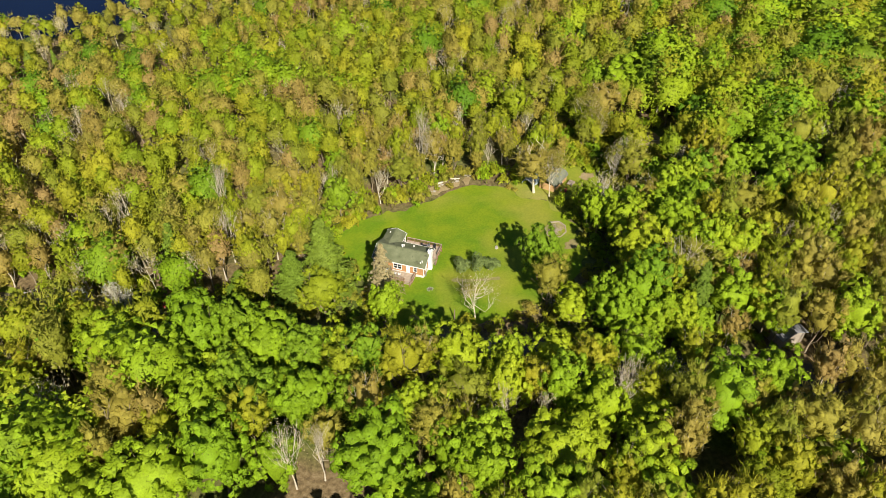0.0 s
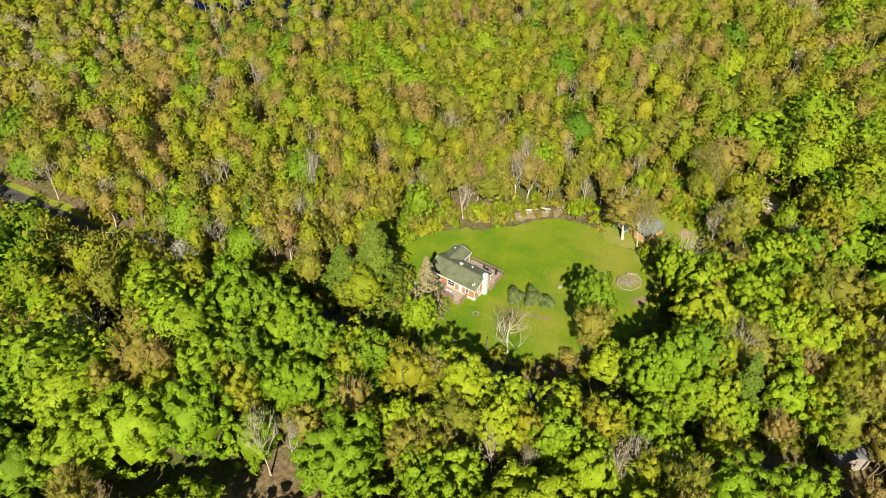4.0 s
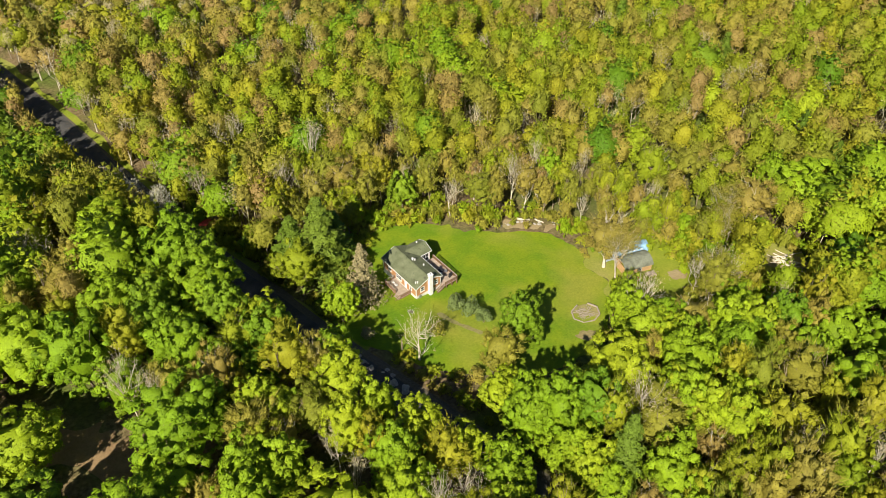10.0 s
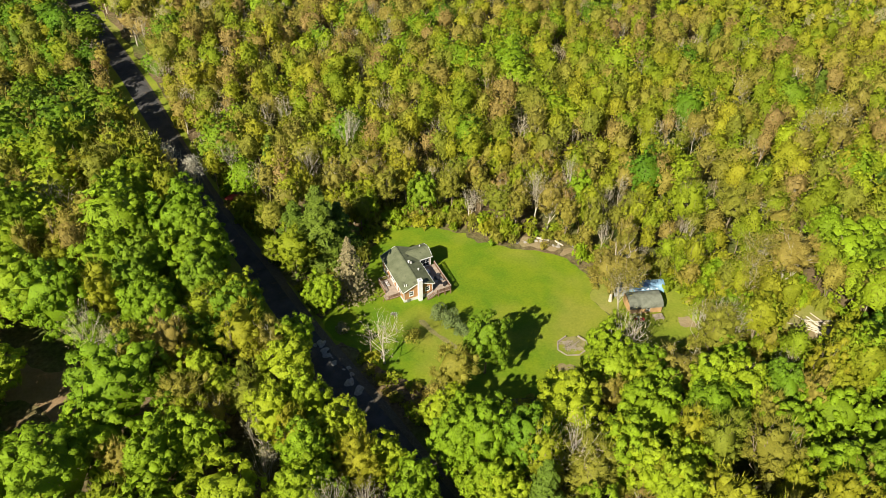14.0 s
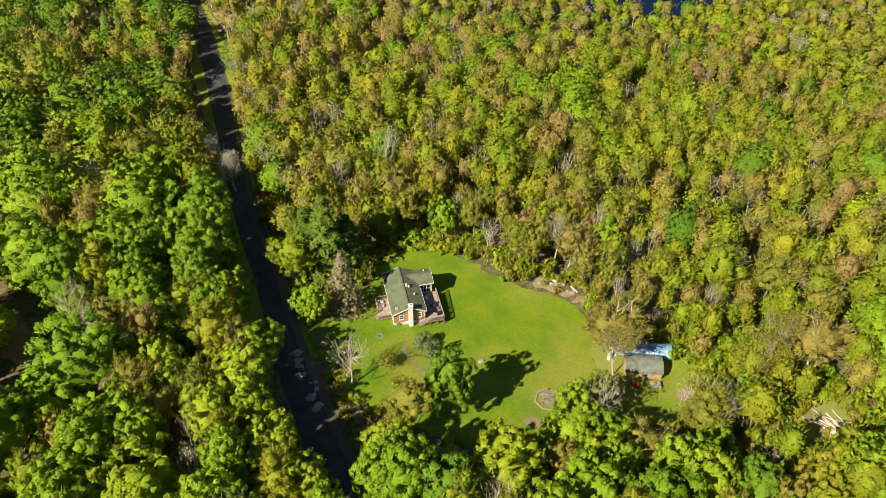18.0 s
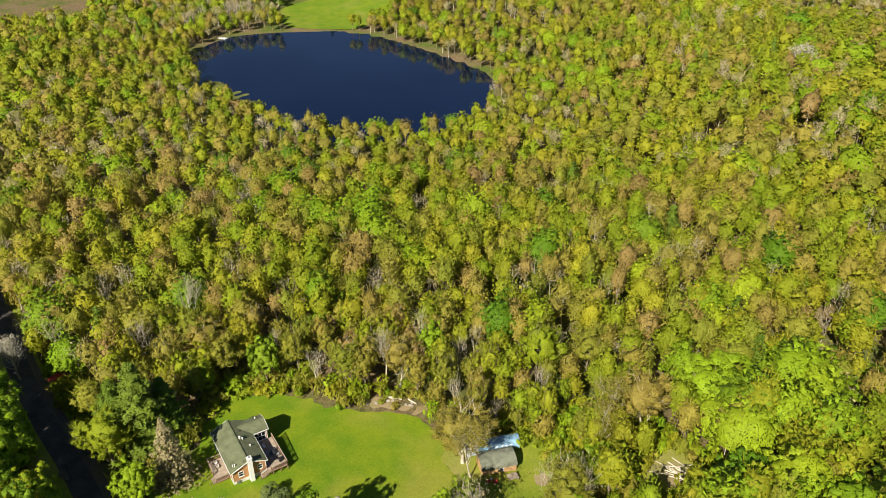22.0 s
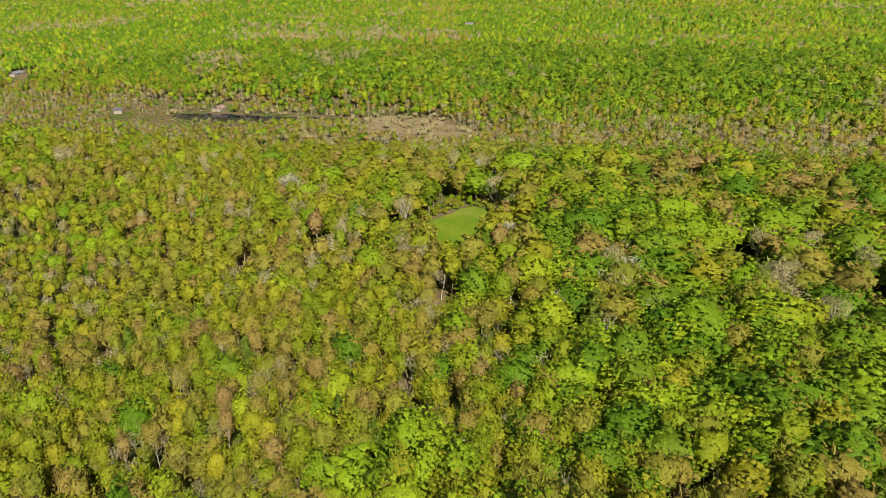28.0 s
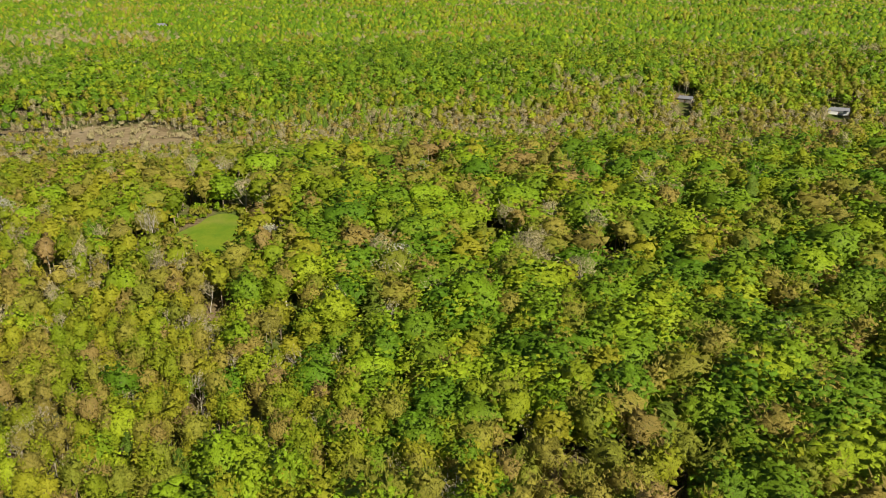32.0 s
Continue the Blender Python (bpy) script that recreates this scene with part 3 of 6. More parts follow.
def conifer(seed, h, r, n, size, power=0.85, low=0.12, sides=5, droop=0.25, layers=13):
    """A needle tree: whorls of drooping boughs round a straight trunk."""
    rng = np.random.default_rng(seed)
    lay = rng.integers(0, layers, n)
    f = (lay + 0.5) / layers
    f = np.clip(f ** 1.25 + rng.normal(size=n) * 0.012, 0, 1)
    z = h * (low + (1 - low) * f)
    reach = r * (1 - f) ** power + 0.12
    arms = 7
    ang = (rng.integers(0, arms, n) + lay * 0.41) * 2 * np.pi / arms + rng.normal(size=n) * 0.16
    q = np.sqrt(rng.uniform(0.05, 1, n))
    vary = 1 + 0.3 * np.sin(ang * 3 + lay * 2.1)
    rr = reach * q * vary
    pos = np.column_stack([np.cos(ang) * rr, np.sin(ang) * rr, z - droop * rr + 0.1 * h / layers * rng.normal(size=n)])
    out = np.column_stack([np.cos(ang) * 0.5, np.sin(ang) * 0.5, np.full(n, 0.8)])
    wood = tube([(0, 0, -0.5), (0, 0, h * 0.5), (0, 0, h * 0.98)], [0.02 * h, 0.011 * h, 0.002 * h], sides)
    return wood, cards(rng, pos, out, size, 0.4)


def bush(seed, h, r, n, size):
    rng = np.random.default_rng(seed)
    k = 7
    c = np.column_stack([rng.uniform(-0.5, 0.5, k) * r, rng.uniform(-0.5, 0.5, k) * r, rng.uniform(0.25, 0.7, k) * h])
    pick = rng.integers(0, k, n)
    d = unit(rng.normal(size=(n, 3)))
    d[:, 2] = np.abs(d[:, 2])
    pos = c[pick] + d * np.array([0.5 * r, 0.5 * r, 0.36 * h]) * rng.uniform(0.7, 1.05, n)[:, None]
    wood = join([tube([(0, 0, -0.3), (a * r * 0.2, b * r * 0.2, 0.3 * h), (a * r * 0.45, b * r * 0.45, 0.7 * h)], [0.06, 0.04, 0.015], 3) for a, b in ((1, 0), (-0.6, 0.8), (-0.5, -0.9))])
    return wood, cards(rng, pos, d, size)


# kind: leaf material, bark, makers at three depths of detail
KINDS = {
    "maple": (M_GREEN, M_BARK, "bright spring-green broadleaf tree with a dense leafy crown", "leafy tree"),
    "lime": (M_LIME, M_BARK, "yellow-green broadleaf tree in fresh spring leaf", "leafy tree"),
    "olive": (M_OLIVE, M_BARK, "olive-toned tree with thin half-open spring leaves", "budding tree"),
    "russet": (M_RED, M_PALE, "russet-brown budding tree with a thin crown", "budding tree"),
    "bare": (M_TWIG, M_PALE, "leafless pale grey tree with bare branching limbs", "bare tree"),
    "beech": (M_DEEP, M_BARK, "deep green broadleaf tree with a dense rounded crown", "leafy tree"),
    "pine": (M_DARK, M_BARK, "dark green pine with layered boughs", "pine tree"),
}
NAME = {"maple": "maple_tree", "lime": "birch_tree", "olive": "oak_tree", "russet": "aspen_tree", "bare": "bare_tree", "pine": "pine_tree", "beech": "beech_tree"}


def stem(h, depth):
    """A plain tapered trunk for trees far off."""
    if depth == 3:
        return tube([(0, 0, -0.5), (0.1, 0.05, h * 0.4), (0, 0, h * 0.8)], [0.2, 0.14, 0.05], 3)
    a = np.arange(3) * 2 * np.pi / 3
    return np.vstack([np.column_stack([0.15 * np.cos(a), 0.15 * np.sin(a), 0 * a - 0.5]), [(0, 0, h * 0.85)]]), np.array([(0, 1, 3), (1, 2, 3), (2, 0, 3)])


# crowns of about 13 m trees: reach, foot of the crown, vase, fullness
CROWN = {"maple": (3.7, 0.08, 0.2, 0.19), "lime": (2.5, 0.22, 0.35, 0.22), "olive": (2.55, 0.24, 0.45, 0.2), "russet": (2.55, 0.26, 0.55, 0.18), "bare": (2.5, 0.3, 0.6, 0.03)}
# bunches, loose leaves and twigs to a bunch, leaf size, size of a bunch, for the two fullest depths
BUNCH = {"maple": ((150, 13, 0, 0.17, 0.46), (110, 7, 0, 0.20, 0.54)), "lime": ((90, 10, 8, 0.16, 0.38), (64, 6, 5, 0.19, 0.45)),
         "olive": ((70, 8, 13, 0.16, 0.38), (50, 5, 8, 0.19, 0.45)), "russet": ((60, 8, 15, 0.16, 0.38), (44, 5, 10, 0.19, 0.45))}
# for the plainer depths: tufts and their size, loose leaves and twigs on the crown
TUFTS = {"maple": ((230, 0.37), (170, 0.38), (26, 0.95)), "lime": ((90, 0.40), (46, 0.54), (12, 0.95)), "olive": ((66, 0.40), (34, 0.56), (10, 1.0)), "russet": ((58, 0.40), (30, 0.56), (10, 1.0)),
         "bare": ((10, 0.4), (8, 0.5), (5, 0.9))}
SPRAY = {"maple": (80, 0), "lime": (50, 50), "olive": (30, 80), "russet": (25, 90), "bare": (10, 70)}


def domed(rng, h, look_of, depth):
    """A compact rounded crown: an inner mass, covered with tufts, loose leaves and twigs."""
    r, low, vase, thick = CROWN[look_of]
    r *= rng.uniform(0.9, 1.12)
    mid, half = (low + 1) / 2 * h, (1 - low) * h / 2
    v, f = BALL[(0, 0, 1, 1, 0, 0)[depth]]
    p = rng.uniform(0, 6.3, 4)

    def outline(w):
        a, up = np.arctan2(w[:, 1], w[:, 0]), w[:, 2]
        g = 1 + 0.14 * np.sin(2 * a + 2.2 * up + p[0]) + 0.12 * np.sin(3 * a - 3 * up + p[1]) + 0.09 * np.sin(5 * a + 6 * up + p[2])
        q = w * np.array([r, r, half]) * g[:, None]
        q[:, :2] *= (1 - vase * np.clip(0.3 - up, 0, 1))[:, None]
        return q + (0, 0, mid)

    knob = rng.uniform(0.66, 0.86, len(v)) if depth < 5 else rng.uniform(0.75, 1.2, len(v))
    q = (outline(v) - (0, 0, mid)) * knob[:, None] + (0, 0, mid)
    leaf = from_above((q, f, np.full((len(v), 3), thick if depth == 5 else thick * 0.85)), True)
    if depth < 5:
        k, rc = TUFTS[look_of][depth - 2]
        d = unit(rng.normal(size=(k * 3, 3)))
        d = d[d[:, 2] > -0.4][:k]
        k = len(d)
        c = (outline(d) - (0, 0, mid)) * rng.uniform(0.78, 1.0, k)[:, None] + (0, 0, mid)
        z = unit(d / np.array([r, r, half]) * r + (0, 0, 0.1) + 0.35 * rng.normal(size=(k, 3)))
        x = unit(np.cross(z, rng.normal(size=(k, 3))))
        ang = np.arange(3) * 2 * np.pi / 3
        v = np.vstack([np.column_stack([np.cos(ang), np.sin(ang), 0 * ang - 0.45]), [(0, 0, 0.8)]])
        w = np.einsum("mi,kij->kmj", v, np.stack([x, np.cross(z, x), z], 1)) * rng.uniform(0.7, 1.3, (k, 4, 1)) * (rc * rng.uniform(0.65, 1.35, k))[:, None, None] + c[:, None, :]
        f = (np.array([(0, 1, 3), (1, 2, 3), (2, 0, 3)])[None] + np.arange(k)[:, None, None] * 4).reshape(-1, 3)
        leaf = merged(leaf, (w.reshape(-1, 3), f, np.full((4 * k, 3), thick + 0.02)))
    share, size = {2: (1.0, 0.24), 3: (0.4, 0.36), 4: (0.1, 0.7), 5: (0.0, 1.0)}[depth]
    n, m = (int(c * share) for c in SPRAY[look_of])
    if n:
        d = unit(rng.normal(size=(n, 3)) + (0, 0, 0.5))
        leaf = merged(leaf, cards(rng, (outline(d) - (0, 0, mid)) * rng.uniform(0.95, 1.1, n)[:, None] + (0, 0, mid), d, size, 0.5))
    if m:
        d = unit(rng.normal(size=(m, 3)) + (0, 0, 0.5))
        foot = (outline(d) - (0, 0, mid)) * rng.uniform(0.75, 1.0, m)[:, None] + (0, 0, mid)
        axis = unit(d * (0.6, 0.6, 0.2) + (0, 0, 0.8) + 0.25 * rng.normal(size=(m, 3)))
        wide = unit(np.cross(axis, unit(d + 0.4 * rng.normal(size=(m, 3))))) * size * 0.4
        w = np.stack([foot - wide, foot + wide, foot + axis * rng.uniform(0.8, 1.7, m)[:, None]], 1).reshape(-1, 3)
        leaf = merged(leaf, (w, np.arange(3 * m).reshape(m, 3), np.full((3 * m, 3), 0.17)))
    return leaf


def from_above(leaf, fine=False):
    """The masses without their hidden undersides."""
    v, f, rim = leaf
    down = -0.25 if fine else 0.02
    nor = unit(np.cross(v[f[:, 1]] - v[f[:, 0]], v[f[:, 2]] - v[f[:, 0]]))
    return v, f[nor[:, 2] > down], rim


def far_crown(look_of, seed, h, depth):
    """A crown of a few uneven masses, for trees seen from far off."""
    rng = np.random.default_rng(seed)
    if look_of == "pine":
        return tiers(rng, h * 1.1, 3.0, (7, 4, 2)[depth - 3], (9, 7, 6)[depth - 3], thick=0.11)
    return domed(rng, h, look_of, depth)


def template(kind, seed, depth):
    """Wood and leaves of one tree of a kind, about 13 m high; depth 0 is the fullest."""
    rng = np.random.default_rng(seed * 7 + 3)
    h = rng.uniform(11.8, 14.2)
    look_of = "maple" if kind == "beech" else kind
    if depth > 2:
        if kind == "bare" and depth == 3:
            wood = bare_tree(seed, h, 3.0, 0.13, 6, 2, 3, 1, 0.3)[0]
        else:
            wood = stem(h, depth)
        return wood, far_crown(look_of, seed, h, depth)
    sides, limbs, fine = (6, 5, 3)[depth], (10, 7, 4)[depth], (3, 2, 0)[depth]
    if kind == "pine":
        wood, leaf = conifer(seed, h * 1.1, 3.3, (2600, 1300, 330)[depth], (0.30, 0.40, 0.62)[depth], sides=sides)
        return wood, merged(leaf, tiers(rng, h * 1.07, 2.3, 8, 9, thick=0.09))
    if kind == "bare":
        return bare_tree(seed, h, 3.2, 0.12, (13, 11, 8)[depth], (5, 4, 4)[depth], sides, (300, 220, 110)[depth], (0.16, 0.18, 0.28)[depth])
    r, low, vase, thick = CROWN[look_of]
    if depth == 2:
        return branches(rng, h, r, blobs_of(rng, h, r, 0.3, 5)[0], 0.15, 3), domed(rng, h, look_of, depth)
    k, per, twigs, size, rc = BUNCH[look_of][depth]
    return broadleaf(seed, h, r * rng.uniform(0.9, 1.1), k, per, size, rc, low, 0.17, sides, 0 if look_of == "maple" else fine, limbs, vase, 0.7, thick, 0.5, 1, twigs)


def planted(name, kind, depth, spots, label, seed):
    """All the trees of one kind on the spots (x, y, size), as one piece of woodland."""
    if not len(spots):
        return None
    rng = np.random.default_rng(seed)
    which = rng.integers(0, 5, len(spots))
    vw, fw_, vl, fl, tw, tl_, ow, ol, rims = [], [], [], [], [], [], 0, 0, []
    for w in range(5):
        p = spots[which == w]
        if not len(p):
            continue
        a = rng.uniform(0, 2 * np.pi, len(p))
        tall = p[:, 2] * rng.uniform(0.9, 1.12, len(p))
        wide = p[:, 3] * rng.uniform(0.85, 1.2, len(p))
        ca, sa = np.cos(a)[:, None], np.sin(a)[:, None]
        base = ground_z(p[:, 0], p[:, 1])[:, None]
        tone = rng.uniform(0, 1, len(p))
        wood, leaf = template(kind, 100 + w, depth)
        rims.append(np.tile(leaf[2], (len(p), 1)))
        for (v, q), vs, fs, ts, o in zip((wood, leaf[:2]), (vw, vl), (fw_, fl), (tw, tl_), (ow, ol)):
            x = (v[None, :, 0] * ca - v[None, :, 1] * sa) * wide[:, None] + p[:, 0:1]
            y = (v[None, :, 0] * sa + v[None, :, 1] * ca) * wide[:, None] + p[:, 1:2]
            z = v[None, :, 2] * tall[:, None] + base
            vs.append(np.stack([x, y, z], 2).reshape(-1, 3))
            fs.append((q[None] + (o + np.arange(len(p)) * len(v))[:, None, None]).reshape(-1, q.shape[1]))
            ts.append(np.repeat(tone, len(v)))
        ow, ol = sum(map(len, vw)), sum(map(len, vl))
    q, t = np.concatenate(fw_), np.concatenate(fl) + ow
    ob = mesh_object(name, np.concatenate(vw + vl), [q, t], [KINDS[kind][0], KINDS[kind][1]], np.concatenate(tw + tl_), np.r_[np.ones(len(q), int), np.zeros(len(t), int)], True, ow, np.vstack(rims))
    return tagged(ob, label, "woodland", kind="stuff")


def place_tree(name, wood, leaf, mats, label, category, group):
    """A tree as a thing: trunk with limbs, and crown."""
    base = tagged(new(name), label, category, group)
    for nm, (v, q), m in (("trunk", wood, mats[1]), ("crown", leaf[:2], mats[0])):
        ob = mesh_object(nm, v, q, [m], np.zeros(len(v)), None, True, *((0, leaf[2]) if nm == "crown" else ()))
        ob.parent = base
    return base


def standing(x, y, turn=0.0, size=1.0, wide=None, lift=0.0):
    wide = wide or size
    return Matrix.Translation((x, y, float(ground_z(x, y)) + lift)) @ Matrix.Rotation(turn, 4, "Z") @ Matrix.Diagonal((wide, wide, size, 1))


# trees that stand out, by kind: x, y, height, width of crown
SINGLES = {
    "pine": [(-19.5, 13, 20, 13), (-16, 17, 16, 10), (-25, 17, 14, 11), (-33, 28, 6, 7), (-29, 31, 5, 6), (306, 155, 17, 8), (4, 419, 17, 9), (12, 416, 15, 8), (20, 417, 18, 9), (28, 414, 16, 9), (37, 416, 19, 10), (46, 413, 17, 9), (55, 415, 18, 9),
             (64, 412, 19, 9), (73, 411, 17, 9), (82, 410, 18, 9), (91, 409, 18, 9), (8, 427, 18, 9), (24, 425, 19, 9), (41, 424, 18, 9), (58, 423, 19, 9), (76, 420, 18, 9)],
    "lime": [(-25, 8.2, 12.5, 10), (61, 20.5, 17, 10), (36.5, -16, 12, 6), (-31, 24, 10, 7), (-76, 35, 16, 12), (-31, -18, 15, 10), (-37.5, -10.5, 15, 10), (-43.5, -23.5, 13, 7),
             (-10.8, -45, 15, 9)],
    "maple": [(3.2, -33, 10, 9), (-48.4, 17.5, 20, 15), (-61, 25, 18, 14), (-42.6, 4, 19, 13), (-59.4, 2, 17, 13), (-73, -4, 18, 16), (-73, -25, 17, 15), (-49, -29, 19, 15), (-47.5, -11, 18, 12),
              (-64.5, -9, 19, 13), (-40, -43, 17, 11), (-29.2, -51, 18, 15), (-35, -40, 15, 9), (-23, -25, 16, 11), (-19, -33, 15, 9), (-13.6, -39, 15, 10), (-2.5, -50, 15, 9.5), (-55, -45, 17, 14), (-82, -1, 17, 15),
              (22, -38, 17, 13), (34.5, -39.5, 17, 12), (45, -39, 17, 13), (21, -57, 15, 10), (6, -71, 16, 11), (29, -77, 16, 11), (32.5, -22.5, 14, 9), (-18.6, -2.8, 11.5, 7.5), (94, 4, 15, 16)],
    "olive": [(5, -26.5, 14, 8), (54, -19, 14, 10), (-6, 33, 14, 9), (19.7, 26, 12, 9), (-68, 11, 15, 12), (-27.9, -31, 14, 10), (-38, -31.5, 15, 10), (23.5, -49, 17, 13), (36, -59, 13, 10), (52, -47, 14, 11), (73, 22, 14, 11), (-13, 42, 15, 9)],
    "russet": [(39.8, -0.6, 14.5, 12.5), (-10, 37.5, 13, 11), (31, 25, 13, 8), (43.5, -28, 12, 10), (-83, 30, 15, 12), (-70, 38, 13, 11), (-33.3, -34.5, 12, 6), (10.5, -41, 9, 7), (77, 2, 15, 12)],
    "beech": [(11.3, -20.2, 15.8, 9.4), (86, -21.5, 14, 12), (2.5, 31.5, 13, 8)],
    "bare": [(-7, -17, 12.5, 10), (36.8, -21, 17, 10), (20.5, -46.5, 18, 12), (28.5, 26.5, 16, 11), (13.3, 28, 13, 8), (56.3, -17, 15, 10), (52.4, -15.5, 15, 8), (-24, 39.5, 15, 8), (-14.8, 54, 17, 9), (42.5, -60, 17, 11), (107, -50, 18, 12), (90, -52, 15, 11),
             (220, 103, 19, 12), (-7.5, 413, 20, 14), (-3, 421, 18, 12), (-19, 361, 14, 12), (-30, 358, 13, 12), (-39, 357, 13, 11), (-12, 372, 14, 12), (-25, 368, 14, 11), (-45, 345, 13, 10), (-75.6, 23.5, 18, 14), (-57, -17.5, 17, 8), (-53, -20, 15, 7)],
}

rng = np.random.default_rng(11)


def jittered(x0, x1, y0, y1, d):
    x, y = np.meshgrid(np.arange(x0, x1, d), np.arange(y0, y1, d))
    x[1::2] += d / 2
    x, y = x.ravel(), y.ravel()
    return x + rng.uniform(-0.42, 0.42, len(x)) * d, y + rng.uniform(-0.42, 0.42, len(y)) * d


def east_of_road(x, y):
    return x > np.interp(y, ROAD[::-1, 1], ROAD[::-1, 0])


def height_at(x, y):
    """How tall the woods stand, against 13 m: old trees by the road and on the eastern rise, younger ones to the north."""
    south = ease(6, -14, y + 0.75 * np.minimum(x, 0) * 1.0 - 0.10 * np.maximum(x, 0)) * (x < 110)
    east = ease(110, 220, x - 0.5 * y)
    wet = ease(-22, -28, ground_z(x, y))
    shore = ease(95, 15, signed(LAKE, x, y))
    yard = np.exp(-(((x - 60) / 26) ** 2 + ((y + 10) / 24) ** 2))
    bank = ease(70, 10, np.minimum(np.minimum(signed(POND, x + 15, y + 14), signed(MARSH, x + 15, y + 14)), np.minimum(signed(POND, x, y), signed(MARSH, x, y))))
    shore = np.maximum(shore, 1.2 * bank)
    south = south - 0.25 * (along(ROAD, x, y) < 8) * ease(15, 45, y)
    return 1.08 + 0.36 * south + 0.30 * east - 0.25 * wet - 0.34 * shore - 0.5 * yard - 0.22 * ease(285, 330, 0.94 * x + 0.33 * y - 58 * ease(250, 20, y)) * (x < 450)


def open_ground(x, y):
    """How far a spot lies outside all that is kept free of trees."""
    d = np.minimum(signed(LAWN, x, y) - 2.4, along(ROAD, x, y) - np.where(east_of_road(x, y) & (y > -8) & (y < 45), 7.0, np.where(y > 45, 4.7, np.where(east_of_road(x, y), 4.2, 3.3))))
    for p, m in ((LAKE, 0.8), (FIELD_A, 3), (FIELD_B, 3), (MEADOW, 2), (POND, 3), (MARSH, 3), *((q, 4) for q in FAR_FIELDS)):
        d = np.minimum(d, signed(p, x, y) - m)
    for p in (POND, MARSH):
        d = np.minimum(d, signed(p, x + 5, y + 5) - 3)       # low reeds before the water
    d = np.minimum(d, signed(FIELD_B, x, y + 24) - 3)
    d = np.minimum(d, signed(MEADOW, x + 4, y + 3) - 1)      # low growth before the meadow
    d = np.minimum(d, np.hypot((x - 45) / 1.0, y + 5) - 11.5)      # the sheds
    d = np.minimum(d, np.where((y < -8) & (x < 31) & east_of_road(x, y), signed(LAWN, x, y) - 10, 99))   # the strip between lawn and road
    d = np.minimum(d, np.hypot((x + 21) / 15, (y - 6) / 19) * 15 - 15)   # the garden trees west of the house
    d = np.minimum(d, along(np.array([(80, -9.5), (74.5, -17)]), x, y) - 5.8)   # the log heap
    d = np.minimum(d, np.hypot((x - 45) / 8, (y + 14) / 8) * 8 - 8)   # open grass before the shed
    d = np.minimum(d, np.hypot(x - 61, y + 22) - 5)
    d = np.minimum(d, along(np.array([(-77, -15), (-66, -20), (-58, -26)]), x, y) - 4.5)   # the hollow west of the road
    for hx, hy, hr in ((-171, 230, 13), (26, -67, 2.6), (480, 603, 14), (400, 664, 12), (1096, 71, 20), (797, -92, 16), (808, -234, 18), (1352, 930, 22), (421, 948, 16), (1249, 486, 14), (1430, 2096, 18), (1482, 2036, 18), (1560, 2010, 20), (1166, 2113, 18)):
        far_ = math.hypot(hx, hy + 90)
        d = np.minimum(d, np.hypot(x - hx, y - hy) - hr)
        if far_ > 200:      # the open yard before the house
            yard = np.array([(hx, hy), (hx - hx / far_ * 60, hy - (hy + 90) / far_ * 60)])
            d = np.minimum(d, along(yard, x, y) - hr * 0.6)
    return d


DRY = np.array([(884, 1120), (1090, 745), (905, 600), (720, 905)], float)


